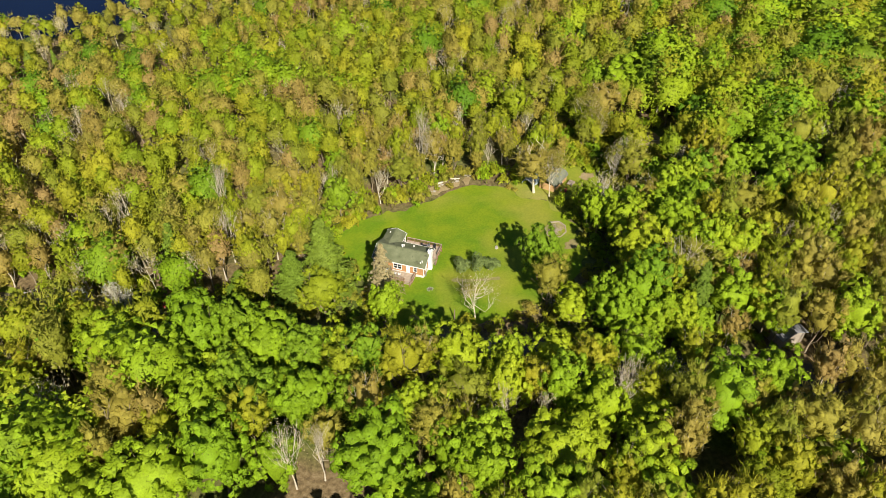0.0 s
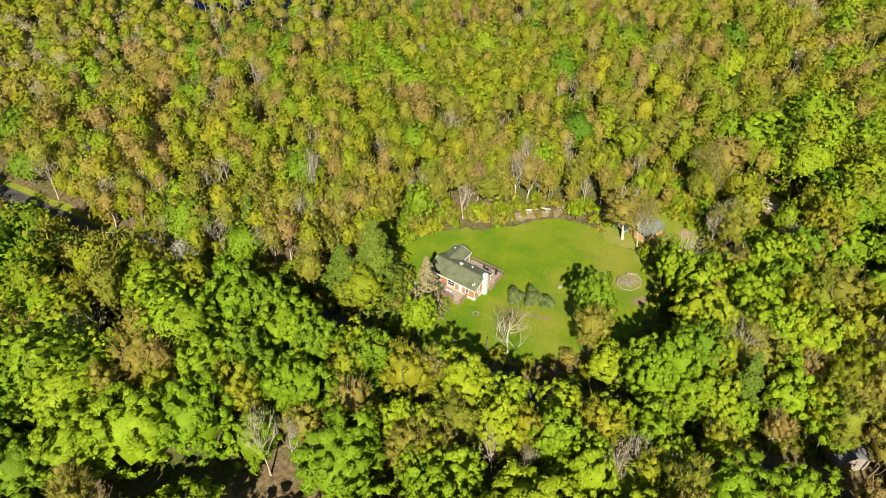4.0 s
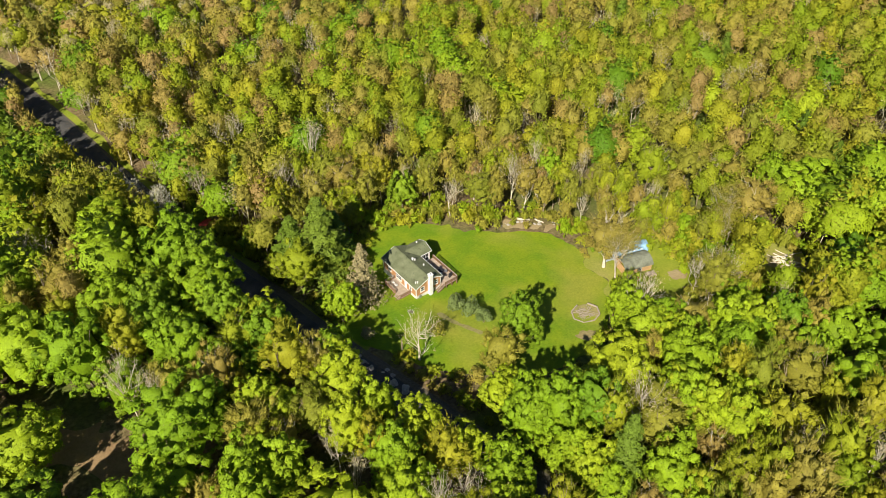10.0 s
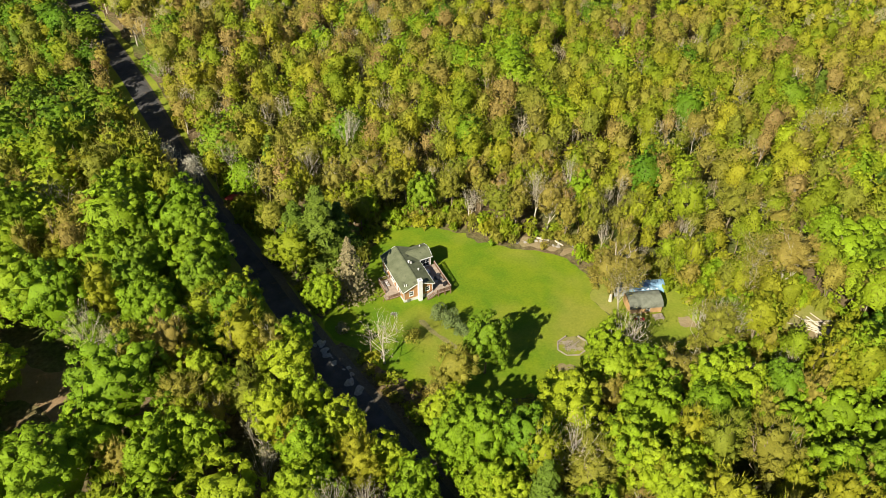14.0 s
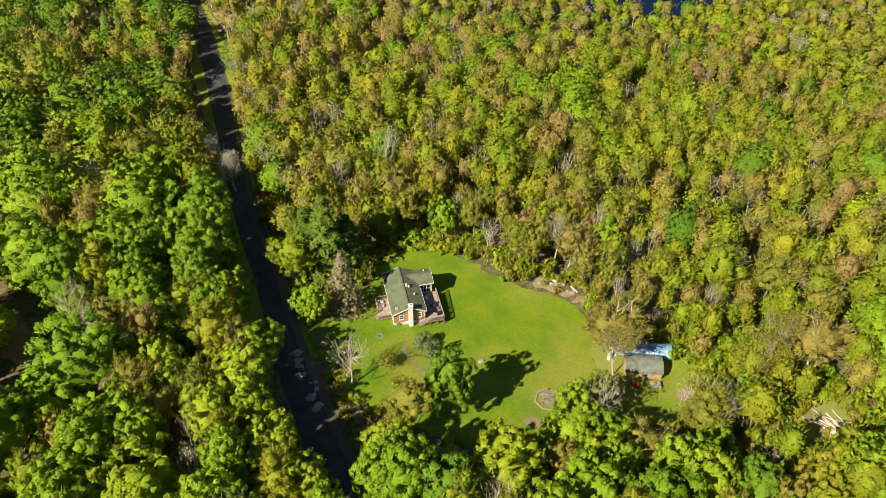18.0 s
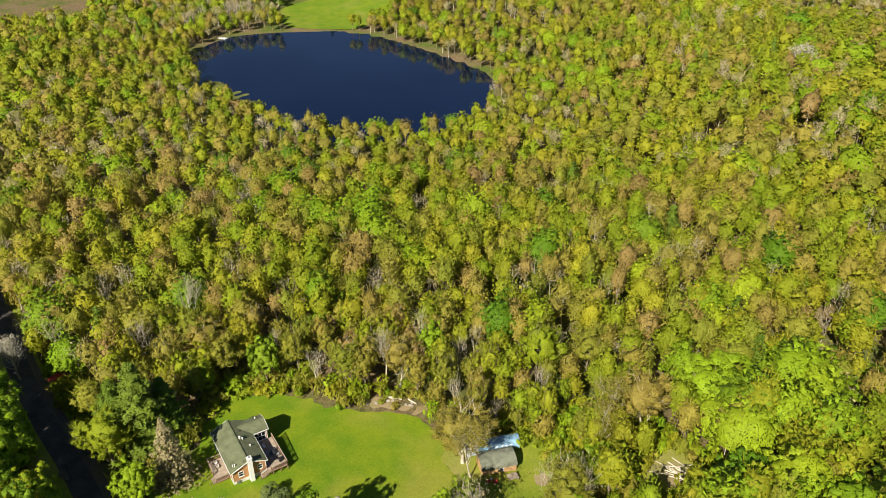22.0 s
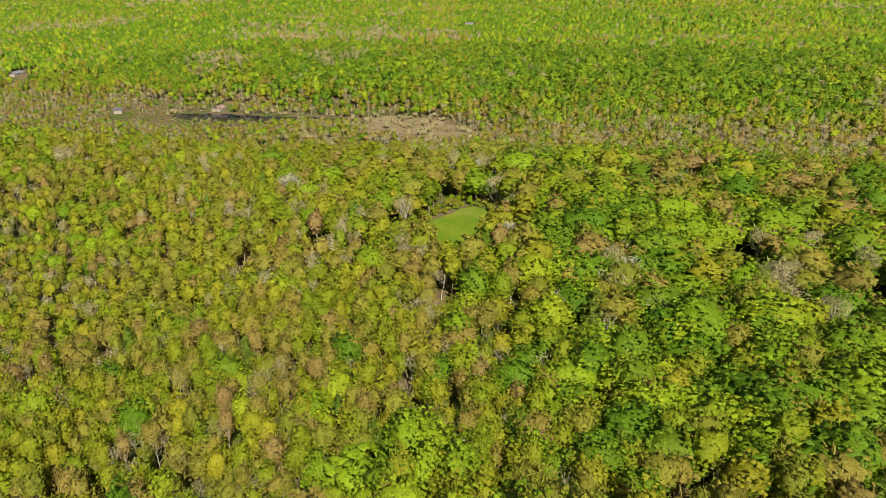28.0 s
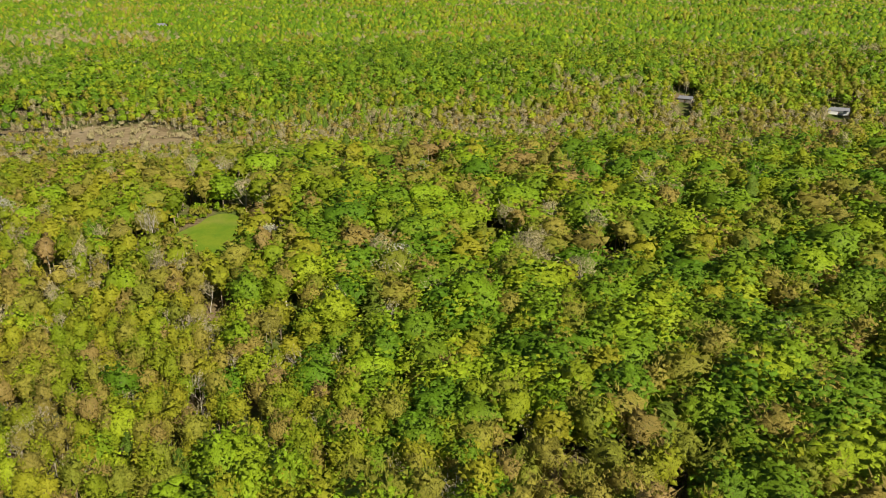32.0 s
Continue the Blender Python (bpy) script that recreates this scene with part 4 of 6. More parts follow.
def kind_at(x, y):
    """The mix of the woods: leafy maples by the road, paler mixed growth to the north, darker woods to the east."""
    n = len(x)
    big = wobble(x, y, 38, 0.5, 1.3)
    south = ease(8, -18, y + 0.55 * x * (x < 0) - 0.10 * np.maximum(x, 0)) * (x < 110)
    east = ease(120, 230, x - 1.0 * y) * ease(480, 400, x)
    grove = np.exp(-((x - 205) ** 2 + (y + 15) ** 2) / 55 ** 2)
    pines = np.exp(-((x - 605) ** 2 + (y - 230) ** 2) / 45 ** 2) + 0.5 * np.exp(-((x - 345) ** 2 + (y - 75) ** 2) / 28 ** 2) + 3 * np.exp(-(((x - 48) / 52) ** 4 + ((y - 420) / 14) ** 4))
    grey = np.exp(-(((x + 30) / 45) ** 2 + ((y - 400) / 50) ** 2))
    hills = ease(620, 760, 0.94 * x + 0.33 * y)
    wet = np.maximum(ease(-20, -26, ground_z(x, y)), ease(30, -30, signed(DRY, x, y)))
    p = np.zeros((n, 7))
    vast = wobble(x, y, 170, 0.5, 2.1)
    rise = ease(150, 260, 0.94 * x + 0.33 * y)
    dry = ease(30, -30, signed(DRY, x, y))
    p[:, 0] = 0.10 + 0.55 * south + 0.30 * east + 0.10 * (big > 0.45) + 0.45 * grove + 0.14 * rise + 0.22 * hills * (vast > -0.35) * (1 - dry)
    p[:, 1] = 0.48 - 0.22 * south - 0.26 * east - 0.26 * hills - 0.25 * wet
    p[:, 2] = (0.24 + 0.02 * east + 0.12 * (big < -0.3)) * (1 - 0.6 * hills * (vast > -0.2)) * (1 - 0.4 * south)
    p[:, 3] = (0.12 - 0.04 * south + 0.10 * (big < -0.5)) * (1 - 0.7 * hills) * (1 - 0.5 * south)
    p[:, 4] = 0.085 - 0.035 * south + 0.9 * wet
    p[:, 3] += 0.25 * wet
    p[:, 4] += 0.6 * grey
    p[:, 5] = 0.012 + 0.03 * (big > 0.6) + 1.2 * pines
    west = (~east_of_road(x, y)) * ease(-30, -45, x)
    p[:, 1] -= 0.2 * west
    p[:, 5] += 0.10 * west * ease(15, 60, y)
    p[:, 6] = 0.04 + (0.16 + 0.55 * ease(15, 50, y)) * west + 0.03 * south + 0.62 * east + 0.40 * grove + 0.50 * hills * (vast > -0.2)
    yard = np.exp(-(((x - 60) / 26) ** 2 + ((y + 10) / 24) ** 2))
    p[:, 0] *= 1 - 0.75 * yard
    p[:, 6] *= 1 - 0.9 * yard
    p[:, 1] += 0.25 * yard
    p[:, 4] += 0.04 * yard
    thin = np.exp(-(((x + 75) / 75) ** 2 + ((y - 110) / 75) ** 2))
    thin = thin * east_of_road(x, y)
    p[:, 4] += 0.18 * thin
    p[:, 3] *= 1 - 0.6 * yard
    p[:, 2] *= 1 - 0.4 * yard
    p[:, 3] += 0.25 * thin
    scrub = ease(-54, -66, y) * ease(-34, -14, x) * (x < 130)      # thin low growth south of the road's bend
    p[:, 0] *= 1 - 0.8 * scrub
    p[:, 6] *= 1 - 0.5 * scrub
    p[:, 2] += 0.35 * scrub
    p[:, 3] += 0.15 * scrub
    p[:, 1] -= 0.22 * thin
    p = np.clip(p, 0.002, 1)
    c = np.cumsum(p / p.sum(1, keepdims=True), 1)
    return (rng.uniform(size=n)[:, None] > c).sum(1)


ORDER = ["maple", "lime", "olive", "russet", "bare", "pine", "beech"]
SEEN_NEAR = np.array([(-230, 240), (-205, 110), (-125, 10), (-122, -40), (-85, -80), (-25, -125), (40, -122), (90, -100), (160, -165), (460, -300), (620, 0), (520, 420), (200, 620), (-190, 620)], float)

# the nearest trees, each a thing of its own
tx, ty = jittered(-75, 100, -75, 75, 4.5)
free = open_ground(tx, ty)
ring = np.hypot((tx - 8) / 1.1, ty + 6)
one = np.array([(s[0], s[1], s[3] * (1.0 if k in ("maple", "beech", "pine") else 0.62)) for k, group in SINGLES.items() for s in group])
clear = np.min(np.hypot(tx[:, None] - one[:, 0], ty[:, None] - one[:, 1]) - 0.46 * one[:, 2], 1) > 0.8
stretch_ = along(np.array([(-50, 10), (-20, -38), (20, -52), (48, -30), (52, 8), (22, 30), (-14, 36)]), tx, ty)
thing_zone = near = (free > 0) & (ring < 60) & clear & (stretch_ < 13) & (rng.uniform(size=len(tx)) > 0.4 * np.exp(-(((tx - 62) / 22) ** 2 + ((ty + 10) / 18) ** 2)))
nx_, ny_ = tx[near], ty[near]
kinds = kind_at(nx_, ny_)
PROTO = {}
for i, kind in enumerate(ORDER):
    for w in range(5 if i < 5 else 2):
        wood, leaf = template(kind, 40 + 9 * i + w, 0)
        PROTO[kind, w] = (wood, leaf)
first = {}


def put_tree(kind, w, m):
    if (kind, w) not in first:
        ob = place_tree(NAME[kind], *PROTO[kind, w], KINDS[kind][:2], KINDS[kind][2], KINDS[kind][3], KINDS[kind][3] + "s round the lawn")
        ob.matrix_basis = m
        first[kind, w] = ob
        return ob
    src = first[kind, w]
    made = copy_thing(src, Matrix.Identity(4))
    made.matrix_basis = m
    return made


for j, (kind, x, y, h, wide) in enumerate([(k, *s) for k, group in SINGLES.items() for s in group]):
    nat = {"maple": 8.2, "beech": 8.2, "lime": 6.0, "olive": 6.2, "russet": 6.2, "bare": 6.4, "pine": 6.6}[kind]
    put_tree(kind, j % (2 if kind in ("pine", "beech") else 5), standing(x, y, j * 1.7, h / (14.3 if kind == "pine" else 13), wide / nat))
for j in range(len(nx_)):
    kind = ORDER[kinds[j]]
    edge = float(open_ground(nx_[j:j + 1], ny_[j:j + 1])[0])
    sz = rng.uniform(0.66, 1.0) * (0.85 if edge < 3 else 1.0) * float(height_at(nx_[j], ny_[j]))
    put_tree(kind, int(rng.integers(0, 2 if kind in ("pine", "beech") else 5)), standing(nx_[j], ny_[j], rng.uniform(0, 6.3), sz * rng.uniform(0.9, 1.12), sz ** 0.75))

# the woods beyond, in bands of falling detail: extent, spacing, depth of detail
TRACK = np.array([(-93, -78), (-69, -94), (-30, -107), (0, -109), (22, -103)], float)
BANDS = [("roadside_woodland", (-240, 210, -170, 150), 4.9, 1), ("woodland", (-240, 260, -210, 190), 4.7, 2), ("hillside_woodland", (-240, 560, -320, 560), 5.1, 3),
         ("far_woodland", (-400, 1250, -500, 1300), 6.2, 4), ("distant_woodland", (-400, 2100, -700, 2000), 7.6, 5), ("horizon_woodland", (-400, 3900, -1600, 4000), 11.0, 5)]
for band, (title, box, d, depth) in enumerate(BANDS):
    x, y = jittered(*box, d)
    seen = signed(SEEN_NEAR, x, y) < 0
    ring = np.hypot((x - 8) / 1.1, y + 6)
    far = np.hypot(x, y + 95)
    bearing = np.degrees(np.arctan2(x, y + 100))
    wedge = (bearing > -12) & (bearing < 108)
    path = along(np.array([(-50, 10), (-20, -38), (20, -52), (48, -30), (52, 8), (22, 30), (-14, 36)]), x, y)
    things = (ring < 60) & (path < 13)
    front, inner, middle, outer = (along(TRACK, x, y) < 88) & seen, (far < 235) & seen, (far < 470) & seen, (far < 1080) & wedge
    ok = (front & ~things, inner & ~front & ~things, middle & ~inner & ~front & ~things, ((outer & ~middle) | ((far < 330) & ~seen)) & ~(front | inner | middle),
          wedge & (bearing > 0) & (far >= 1080) & (far < 2000), wedge & (far >= 2000) & (far < 3100))[band]
    x, y = x[ok], y[ok]
    ok = open_ground(x, y) > 0
    if band < 4:
        ok &= np.min(np.hypot(x[:, None] - one[:, 0], y[:, None] - one[:, 1]) - 0.46 * one[:, 2], 1) > 0.8
    x, y = x[ok], y[ok]
    ks = kind_at(x, y)
    if band > 2:      # far hills: green stands with patches of thin, still leafless woods
        hill = ease(640, 780, 0.94 * x + 0.33 * y)
        leafy = np.where(wobble(x, y, 190, 0.5, 0.7) + wobble(x, y, 60, 0.25, 1.9) > -0.15, 0.8, 0.12)
        ks = np.where((ks < 4) & (rng.uniform(size=len(x)) < leafy * hill), np.where(rng.uniform(size=len(x)) < 0.4, 0, 6), ks)
        bleak = np.where(wobble(x, y, 150, 0.5, 3.1) > 0.5, 0.55, 0.0)
        ks = np.where(rng.uniform(size=len(x)) < bleak * hill, 4, ks)
    ok = ((ks != 0) & (ks != 6)) | (rng.uniform(size=len(x)) < (0.42 if band < 3 else 0.75))
    ok &= rng.uniform(size=len(x)) > 0.4 * np.exp(-(((x - 62) / 22) ** 2 + ((y + 10) / 18) ** 2))
    if band > 0:      # broader, fewer trees on the eastern rise
        ok &= rng.uniform(size=len(x)) > 0.42 * ease(110, 220, x - 0.5 * y) * ease(470, 380, x)
    x, y, ks = x[ok], y[ok], ks[ok]
    size = rng.uniform(0.80, 1.12, len(x)) ** (1, 1, 1, 0.7, 0.6, 0.6)[band] * height_at(x, y) * (0.86, 1.0, 1.0, 1.0, 1.05, 1.15)[band]
    wide = size ** 0.75 * (1 + 0.5 * ease(110, 220, x - 0.5 * y) * ease(470, 380, x)) * (1.0, 1.14, 1.2, 1.32, 1.3, 1.7)[band] * np.where((ks == 0) | (ks == 6), (1.22, 1.22, 1.15, 1.0, 0.9, 0.9)[band], 1.0)
    for i, kind in enumerate(ORDER):
        sel = ks == i
        planted(title + "_" + kind, kind, depth, np.column_stack([x, y, size, wide])[sel],
                "dense woods of " + KINDS[kind][2].split(" with")[0].split(" in ")[0] + "s", 50 + band * 10 + i)

# low growth along the edges of the lawn and the road
x, y = jittered(-70, 90, -70, 80, 2.1)
d = np.minimum(signed(LAWN, x, y), along(ROAD, x, y) - 5.2)
ok = (d > 0.2) & (d < 7) & (np.hypot(x - 45.5, y + 3) > 8.5) & (signed(LAWN, x, y) > 0) & (rng.uniform(size=len(x)) < 0.75)
ok &= (signed(SOIL, x, y) > 0.3) | (rng.uniform(size=len(x)) < 0.4)
yard = np.hypot((x - 62) / 25, (y + 8) / 21) < 1
ok |= yard & (rng.uniform(size=len(x)) < 0.85) & (np.hypot(x - 45.5, y + 6) > 11) & (np.hypot(x - 79, y + 11.5) > 6.5)
x, y, yard = x[ok], y[ok], yard[ok]
mx_, my_ = jittered(195, 275, 55, 115, 3.2)
md = signed(MEADOW, mx_, my_)
mk = (md > 0) & (md < 8)
x, y, yard = np.r_[x, mx_[mk]], np.r_[y, my_[mk]], np.r_[yard, np.ones(mk.sum(), bool)]
vs, fs, ms, ts, rims, o = [], [], [], [], [], 0
BUSHES = [bush(200 + j, 1.0, 1.0, 120, 0.2)[1] for j in range(9)]
for j in range(len(x)):
    v, f, rim = BUSHES[j % 9]
    rims.append(rim)
    w, h = rng.uniform(0.9, 2.3), rng.uniform(0.7, 2.2) * (1.7 if y[j] > 8 else 1.0)
    if yard[j] or (y[j] > 12 and signed(SOIL, x[j], y[j]) > 1):
        w, h = rng.uniform(1.4, 3.2), rng.uniform(1.5, 5.0)
    vs.append(v * (w, w, h) + (x[j], y[j], float(ground_z(x[j], y[j]))))
    fs.append(f + o)
    ms.append(np.full(len(f), int(rng.choice([0, 0, 1, 1, 2]))))
    ts.append(np.full(len(v), rng.uniform()))
    o += len(v)
tagged(mesh_object("undergrowth", np.concatenate(vs), np.concatenate(fs), [M_LIME, M_OLIVE, M_GREEN], np.concatenate(ts), np.concatenate(ms), True, 0, np.vstack(rims)),
       "low green and tan shrubs along the edge of the lawn", "undergrowth", kind="stuff")

# leafless brush on the marsh and round the far pond
x, y = jittered(430, 590, 280, 640, 6.5)
d = np.minimum(signed(MARSH, x, y), signed(POND, x, y) + 0 * x)
ok = ((signed(MARSH, x, y) < 4) & (wobble(x, y, 9, 1.0, 0.3) > 0.1)) | ((d > 1) & (d < 14) & (signed(POND, x, y) > 1) & (rng.uniform(size=len(x)) < 0.5))
x, y = x[ok], y[ok]
vs, fs, ts, rims, o = [], [], [], [], 0
BRUSH = [bush(240 + j, 1.0, 1.0, 40, 0.3)[1] for j in range(6)]
for j in range(len(x)):
    v, f, rim = BRUSH[j % 6]
    w, h = rng.uniform(1.8, 4.2), rng.uniform(2.0, 7.0)
    vs.append(v * (w, w, h) + (x[j], y[j], float(ground_z(x[j], y[j]))))
    fs.append(f + o)
    rims.append(rim)
    ts.append(np.full(len(v), rng.uniform()))
    o += len(v)
tagged(mesh_object("marsh_brush", np.concatenate(vs), np.concatenate(fs), [M_TWIG], np.concatenate(ts), None, True, 0, np.vstack(rims)),
       "leafless tan brush on the marsh beside the water", "brush", kind="stuff")


# ---------------------------------------------------------------- built things


def shingle_material():
    k = Mat("green_roof_shingles", rough=0.9, spec=0.2)
    p = k.coords()
    c = k.ramp(k.noise(0.55, 5, p, 0.6), [(0.3, (0.12, 0.135, 0.07)), (0.7, (0.19, 0.205, 0.115))])
    c = k.mix(0.45, c, k.ramp(k.noise(7.0, 3, p, 0.6), [(0.3, (0.6, 0.6, 0.6)), (0.7, (1, 1, 1))]), "MULTIPLY")
    moss = k.ramp(k.noise(0.75, 6, p, 0.75), [(0.56, (0, 0, 0)), (0.66, (0.8, 0.8, 0.8))])
    k.color(k.mix(moss, c, (0.06, 0.062, 0.04))).bump(k.noise(9.0, 3, p), 0.35, 0.02)
    return k.m


M_SHINGLE = shingle_material()
M_SIDING = plain("cedar_siding", (0.42, 0.22, 0.095), 0.75, 0.25, vary=0.14, scale=2.0)
M_WHITE = plain("white_paint", (0.78, 0.77, 0.73), 0.55, 0.4, vary=0.05, scale=2.0)
M_CONCRETE = plain("painted_concrete", (0.62, 0.60, 0.55), 0.85, 0.2, vary=0.12, scale=1.5)
M_DECK = plain("weathered_deck_boards", (0.36, 0.29, 0.22), 0.85, 0.2, vary=0.25, scale=1.4)
M_RAIL = plain("brown_stained_rail", (0.24, 0.14, 0.085), 0.8, 0.25, vary=0.25, scale=3.0)
M_METAL = plain("grey_metal", (0.45, 0.46, 0.47), 0.4, 0.5, 0.8, vary=0.12)
M_BLACK = plain("black_plastic", (0.025, 0.025, 0.028), 0.5, 0.4, vary=0.3)
M_TARP = plain("blue_tarp", (0.20, 0.34, 0.47), 0.6, 0.3, vary=0.45, scale=0.8)
M_TARP_FADED = plain("faded_grey_blue_tarp", (0.33, 0.38, 0.42), 0.55, 0.35, vary=0.25, scale=0.9)
M_SHEDROOF = plain("grey_green_sheet_roof", (0.17, 0.18, 0.13), 0.7, 0.35, vary=0.4, scale=0.6)
M_PLY = plain("tan_plywood", (0.52, 0.32, 0.15), 0.8, 0.2, vary=0.12, scale=1.2)
M_REDPAINT = plain("red_painted_metal", (0.42, 0.05, 0.035), 0.5, 0.4, vary=0.2)
M_STONE = plain("fieldstone", (0.36, 0.33, 0.28), 0.9, 0.2, vary=0.3, scale=2.2)
M_TIMBER = plain("sun_bleached_timber", (0.34, 0.285, 0.215), 0.85, 0.2, vary=0.2, scale=2.0)
M_POLE = plain("utility_pole_wood", (0.20, 0.15, 0.11), 0.9, 0.15, vary=0.25)


def glass_material():
    k = Mat("window_glass", rough=0.04, spec=0.6)
    k.color((0.015, 0.02, 0.025))
    return k.m


M_GLASS = glass_material()


def box(x0, x1, y0, y1, z0, z1):
    v = np.array([(x, y, z) for z in (z0, z1) for y in (y0, y1) for x in (x0, x1)], float)
    q = np.array([(0, 2, 3, 1), (4, 5, 7, 6), (0, 1, 5, 4), (2, 6, 7, 3), (0, 4, 6, 2), (1, 3, 7, 5)])
    return v, q


def beam(a, b, w, h):
    """A squared timber from a to b."""
    a, b = np.array(a, float), np.array(b, float)
    d = unit(b - a)
    s = np.cross(d, (0, 0, 1.0)) if abs(d[2]) < 0.95 else np.array([1.0, 0, 0])
    s = unit(s)
    u = np.cross(s, d)
    c = [(-1, -1), (1, -1), (1, 1), (-1, 1)]
    v = np.array([p + s * i * w / 2 + u * j * h / 2 for p in (a, b) for i, j in c])
    q = np.array([(0, 3, 2, 1), (4, 5, 6, 7), (0, 1, 5, 4), (1, 2, 6, 5), (2, 3, 7, 6), (3, 0, 4, 7)])
    return v, q


def moved(vq, m):
    v, q = vq
    m = np.array(m)
    return v @ m[:3, :3].T + m[:3, 3], q


def part(name, pieces, material, parent, label="", smooth=False):
    """One mesh under a thing (or under one of its parts)."""
    v, q = join(pieces if isinstance(pieces, list) else [pieces])
    ob = mesh_object(name, v, q, [material], smooth=smooth)
    ob.parent = parent
    if label:
        ob["label"] = label
    return ob


def thing(name, m, label, category, group=""):
    base = tagged(new(name), label, category, group)
    base.matrix_basis = m
    return base


def wall(axis, at, lo, hi, z0, z1, holes=(), thick=0.18):
    """Boxes of an upright wall along x or y, with openings (from, to, sill, head) through it."""
    cuts = sorted({lo, hi, *(h[0] for h in holes), *(h[1] for h in holes)})
    out = []
    for a, b in zip(cuts[:-1], cuts[1:]):
        spans = [(h[2], h[3]) for h in holes if h[0] <= a + 1e-6 and h[1] >= b - 1e-6]
        z = z0
        for s, e in sorted(spans):
            out.append((a, b, z, s))
            z = e
        out.append((a, b, z, z1))
    made = []
    for a, b, s, e in out:
        if e - s > 1e-4:
            made.append(box(a, b, at, at + thick, s, e) if axis == "x" else box(at, at + thick, a, b, s, e))
    return made


def window(parent, axis, at, a, b, s, e, out, panes=1, name="window"):
    """A framed window in an opening: frame, sill, panes. out is -1 or 1, the way that it faces."""
    def slab(p, q, z0, z1, d0, d1):
        lo, hi = sorted((at + out * d0, at + out * d1))
        return box(p, q, lo, hi, z0, z1) if axis == "x" else box(lo, hi, p, q, z0, z1)
    w = 0.10
    root = part(name, [slab(a - w, b + w, e, e + w, -0.06, 0.05), slab(a - w, b + w, s - w, s, -0.06, 0.05), slab(a - w, a, s, e, -0.06, 0.05), slab(b, b + w, s, e, -0.06, 0.05)],
                M_WHITE, parent, "white painted window frame")
    part("sill", slab(a - 0.14, b + 0.14, s - w - 0.05, s - w, -0.02, 0.09), M_WHITE, root)
    step = (b - a) / panes
    for i in range(panes):
        p, q = a + i * step, a + (i + 1) * step
        g = part("pane", slab(p + 0.03, q - 0.03, s, e, -0.04, -0.02), M_GLASS, root, "dark reflecting glass")
        if i:
            part("mullion", slab(p - 0.04, p + 0.04, s, e, -0.05, 0.03), M_WHITE, root)
    part("meeting_rail", slab(a, b, (s + e) / 2 - 0.03, (s + e) / 2 + 0.03, -0.05, 0.03), M_WHITE, root)


def slope(p, thick=0.16):
    """A roof plane: four corners in order, thickened downwards."""
    p = np.array(p, float)
    v = np.concatenate([p, p - (0, 0, thick)])
    return v, np.array([(0, 1, 2, 3), (4, 7, 6, 5), (0, 4, 5, 1), (1, 5, 6, 2), (2, 6, 7, 3), (3, 7, 4, 0)])


# the house stands turned by 21 degrees; x runs along its south gable, y along its ridge
HOUSE = Matrix.Translation((-3.0, -0.15, 0.0)) @ Matrix.Rotation(radians(21.1), 4, "Z")
house = thing("house", HOUSE, "single-storey cedar-sided house with a green shingle roof and white chimney", "house")
FL, EV, RG, WD, LN = 0.75, 3.25, 4.78, 7.0, 12.4
part("foundation", [box(0.33, 6.67, 0.38, 12.1, -2.6, FL), box(6.67, 9.68, 7.95, 12.1, -2.6, FL)], M_CONCRETE, house, "pale painted concrete foundation")
front_w = [(1.55, 2.35, 1.55, 2.6), (5.15, 5.95, 1.55, 2.6)]


def gable_piece(x0, x1, xm, y0, y1, z0, z1):
    v = np.array([(x0, y0, z0), (xm, y0, z1), (x1, y0, z0), (xm, y0, z0), (x0, y1, z0), (xm, y1, z1), (x1, y1, z0), (xm, y1, z0)], float)
    return v, np.array([(0, 1, 5, 4), (1, 2, 6, 5), (0, 4, 7, 3), (3, 7, 6, 2)]), np.array([(0, 3, 1), (3, 2, 1), (4, 5, 7), (7, 5, 6)])


def gable_end(name, x0, x1, y0, y1, z0, z1, parent, along_x=True):
    """The triangle of wall under a gable roof."""
    v, q, t = gable_piece(x0, x1, (x0 + x1) / 2, y0, y1, z0, z1)
    if not along_x:
        v = v[:, [1, 0, 2]]
    ob = mesh_object(name, v, [q, t], [M_SIDING])
    ob.parent = parent
    return ob


part("front_wall", wall("x", 0.4, 0.35, 6.65, FL, EV - 0.1, front_w), M_SIDING, house, "orange-brown cedar board siding")
gable_end("front_gable", 0.35, 6.65, 0.4, 0.58, EV - 0.1, RG - 0.2, house)
part("back_wall", wall("x", 11.9, 0.35, 9.68, FL, EV - 0.1), M_SIDING, house)
gable_end("back_gable", 0.35, 6.65, 11.9, 12.08, EV - 0.1, RG - 0.2, house)
west_w = [(2.0, 2.7, 1.5, 2.6), (3.6, 4.5, FL + 0.02, 2.8), (5.6, 7.4, 1.35, 2.65), (9.3, 10.2, 1.5, 2.6)]
part("west_wall", wall("y", 0.35, 0.58, 11.9, FL, EV - 0.1, west_w), M_SIDING, house)
part("east_wall", wall("y", 6.47, 0.58, 7.95, FL, EV - 0.1, [(2.2, 4.0, FL + 0.02, 2.75), (5.2, 6.2, 1.4, 2.6)]), M_SIDING, house)
part("wing_south_wall", wall("x", 7.95, 6.65, 9.68, FL, EV - 0.1, [(7.2, 9.3, FL + 0.1, 2.75)]), M_SIDING, house)
part("wing_east_wall", wall("y", 9.5, 8.13, 11.9, FL, EV - 0.1, [(9.4, 10.8, 1.4, 2.6)]), M_SIDING, house)
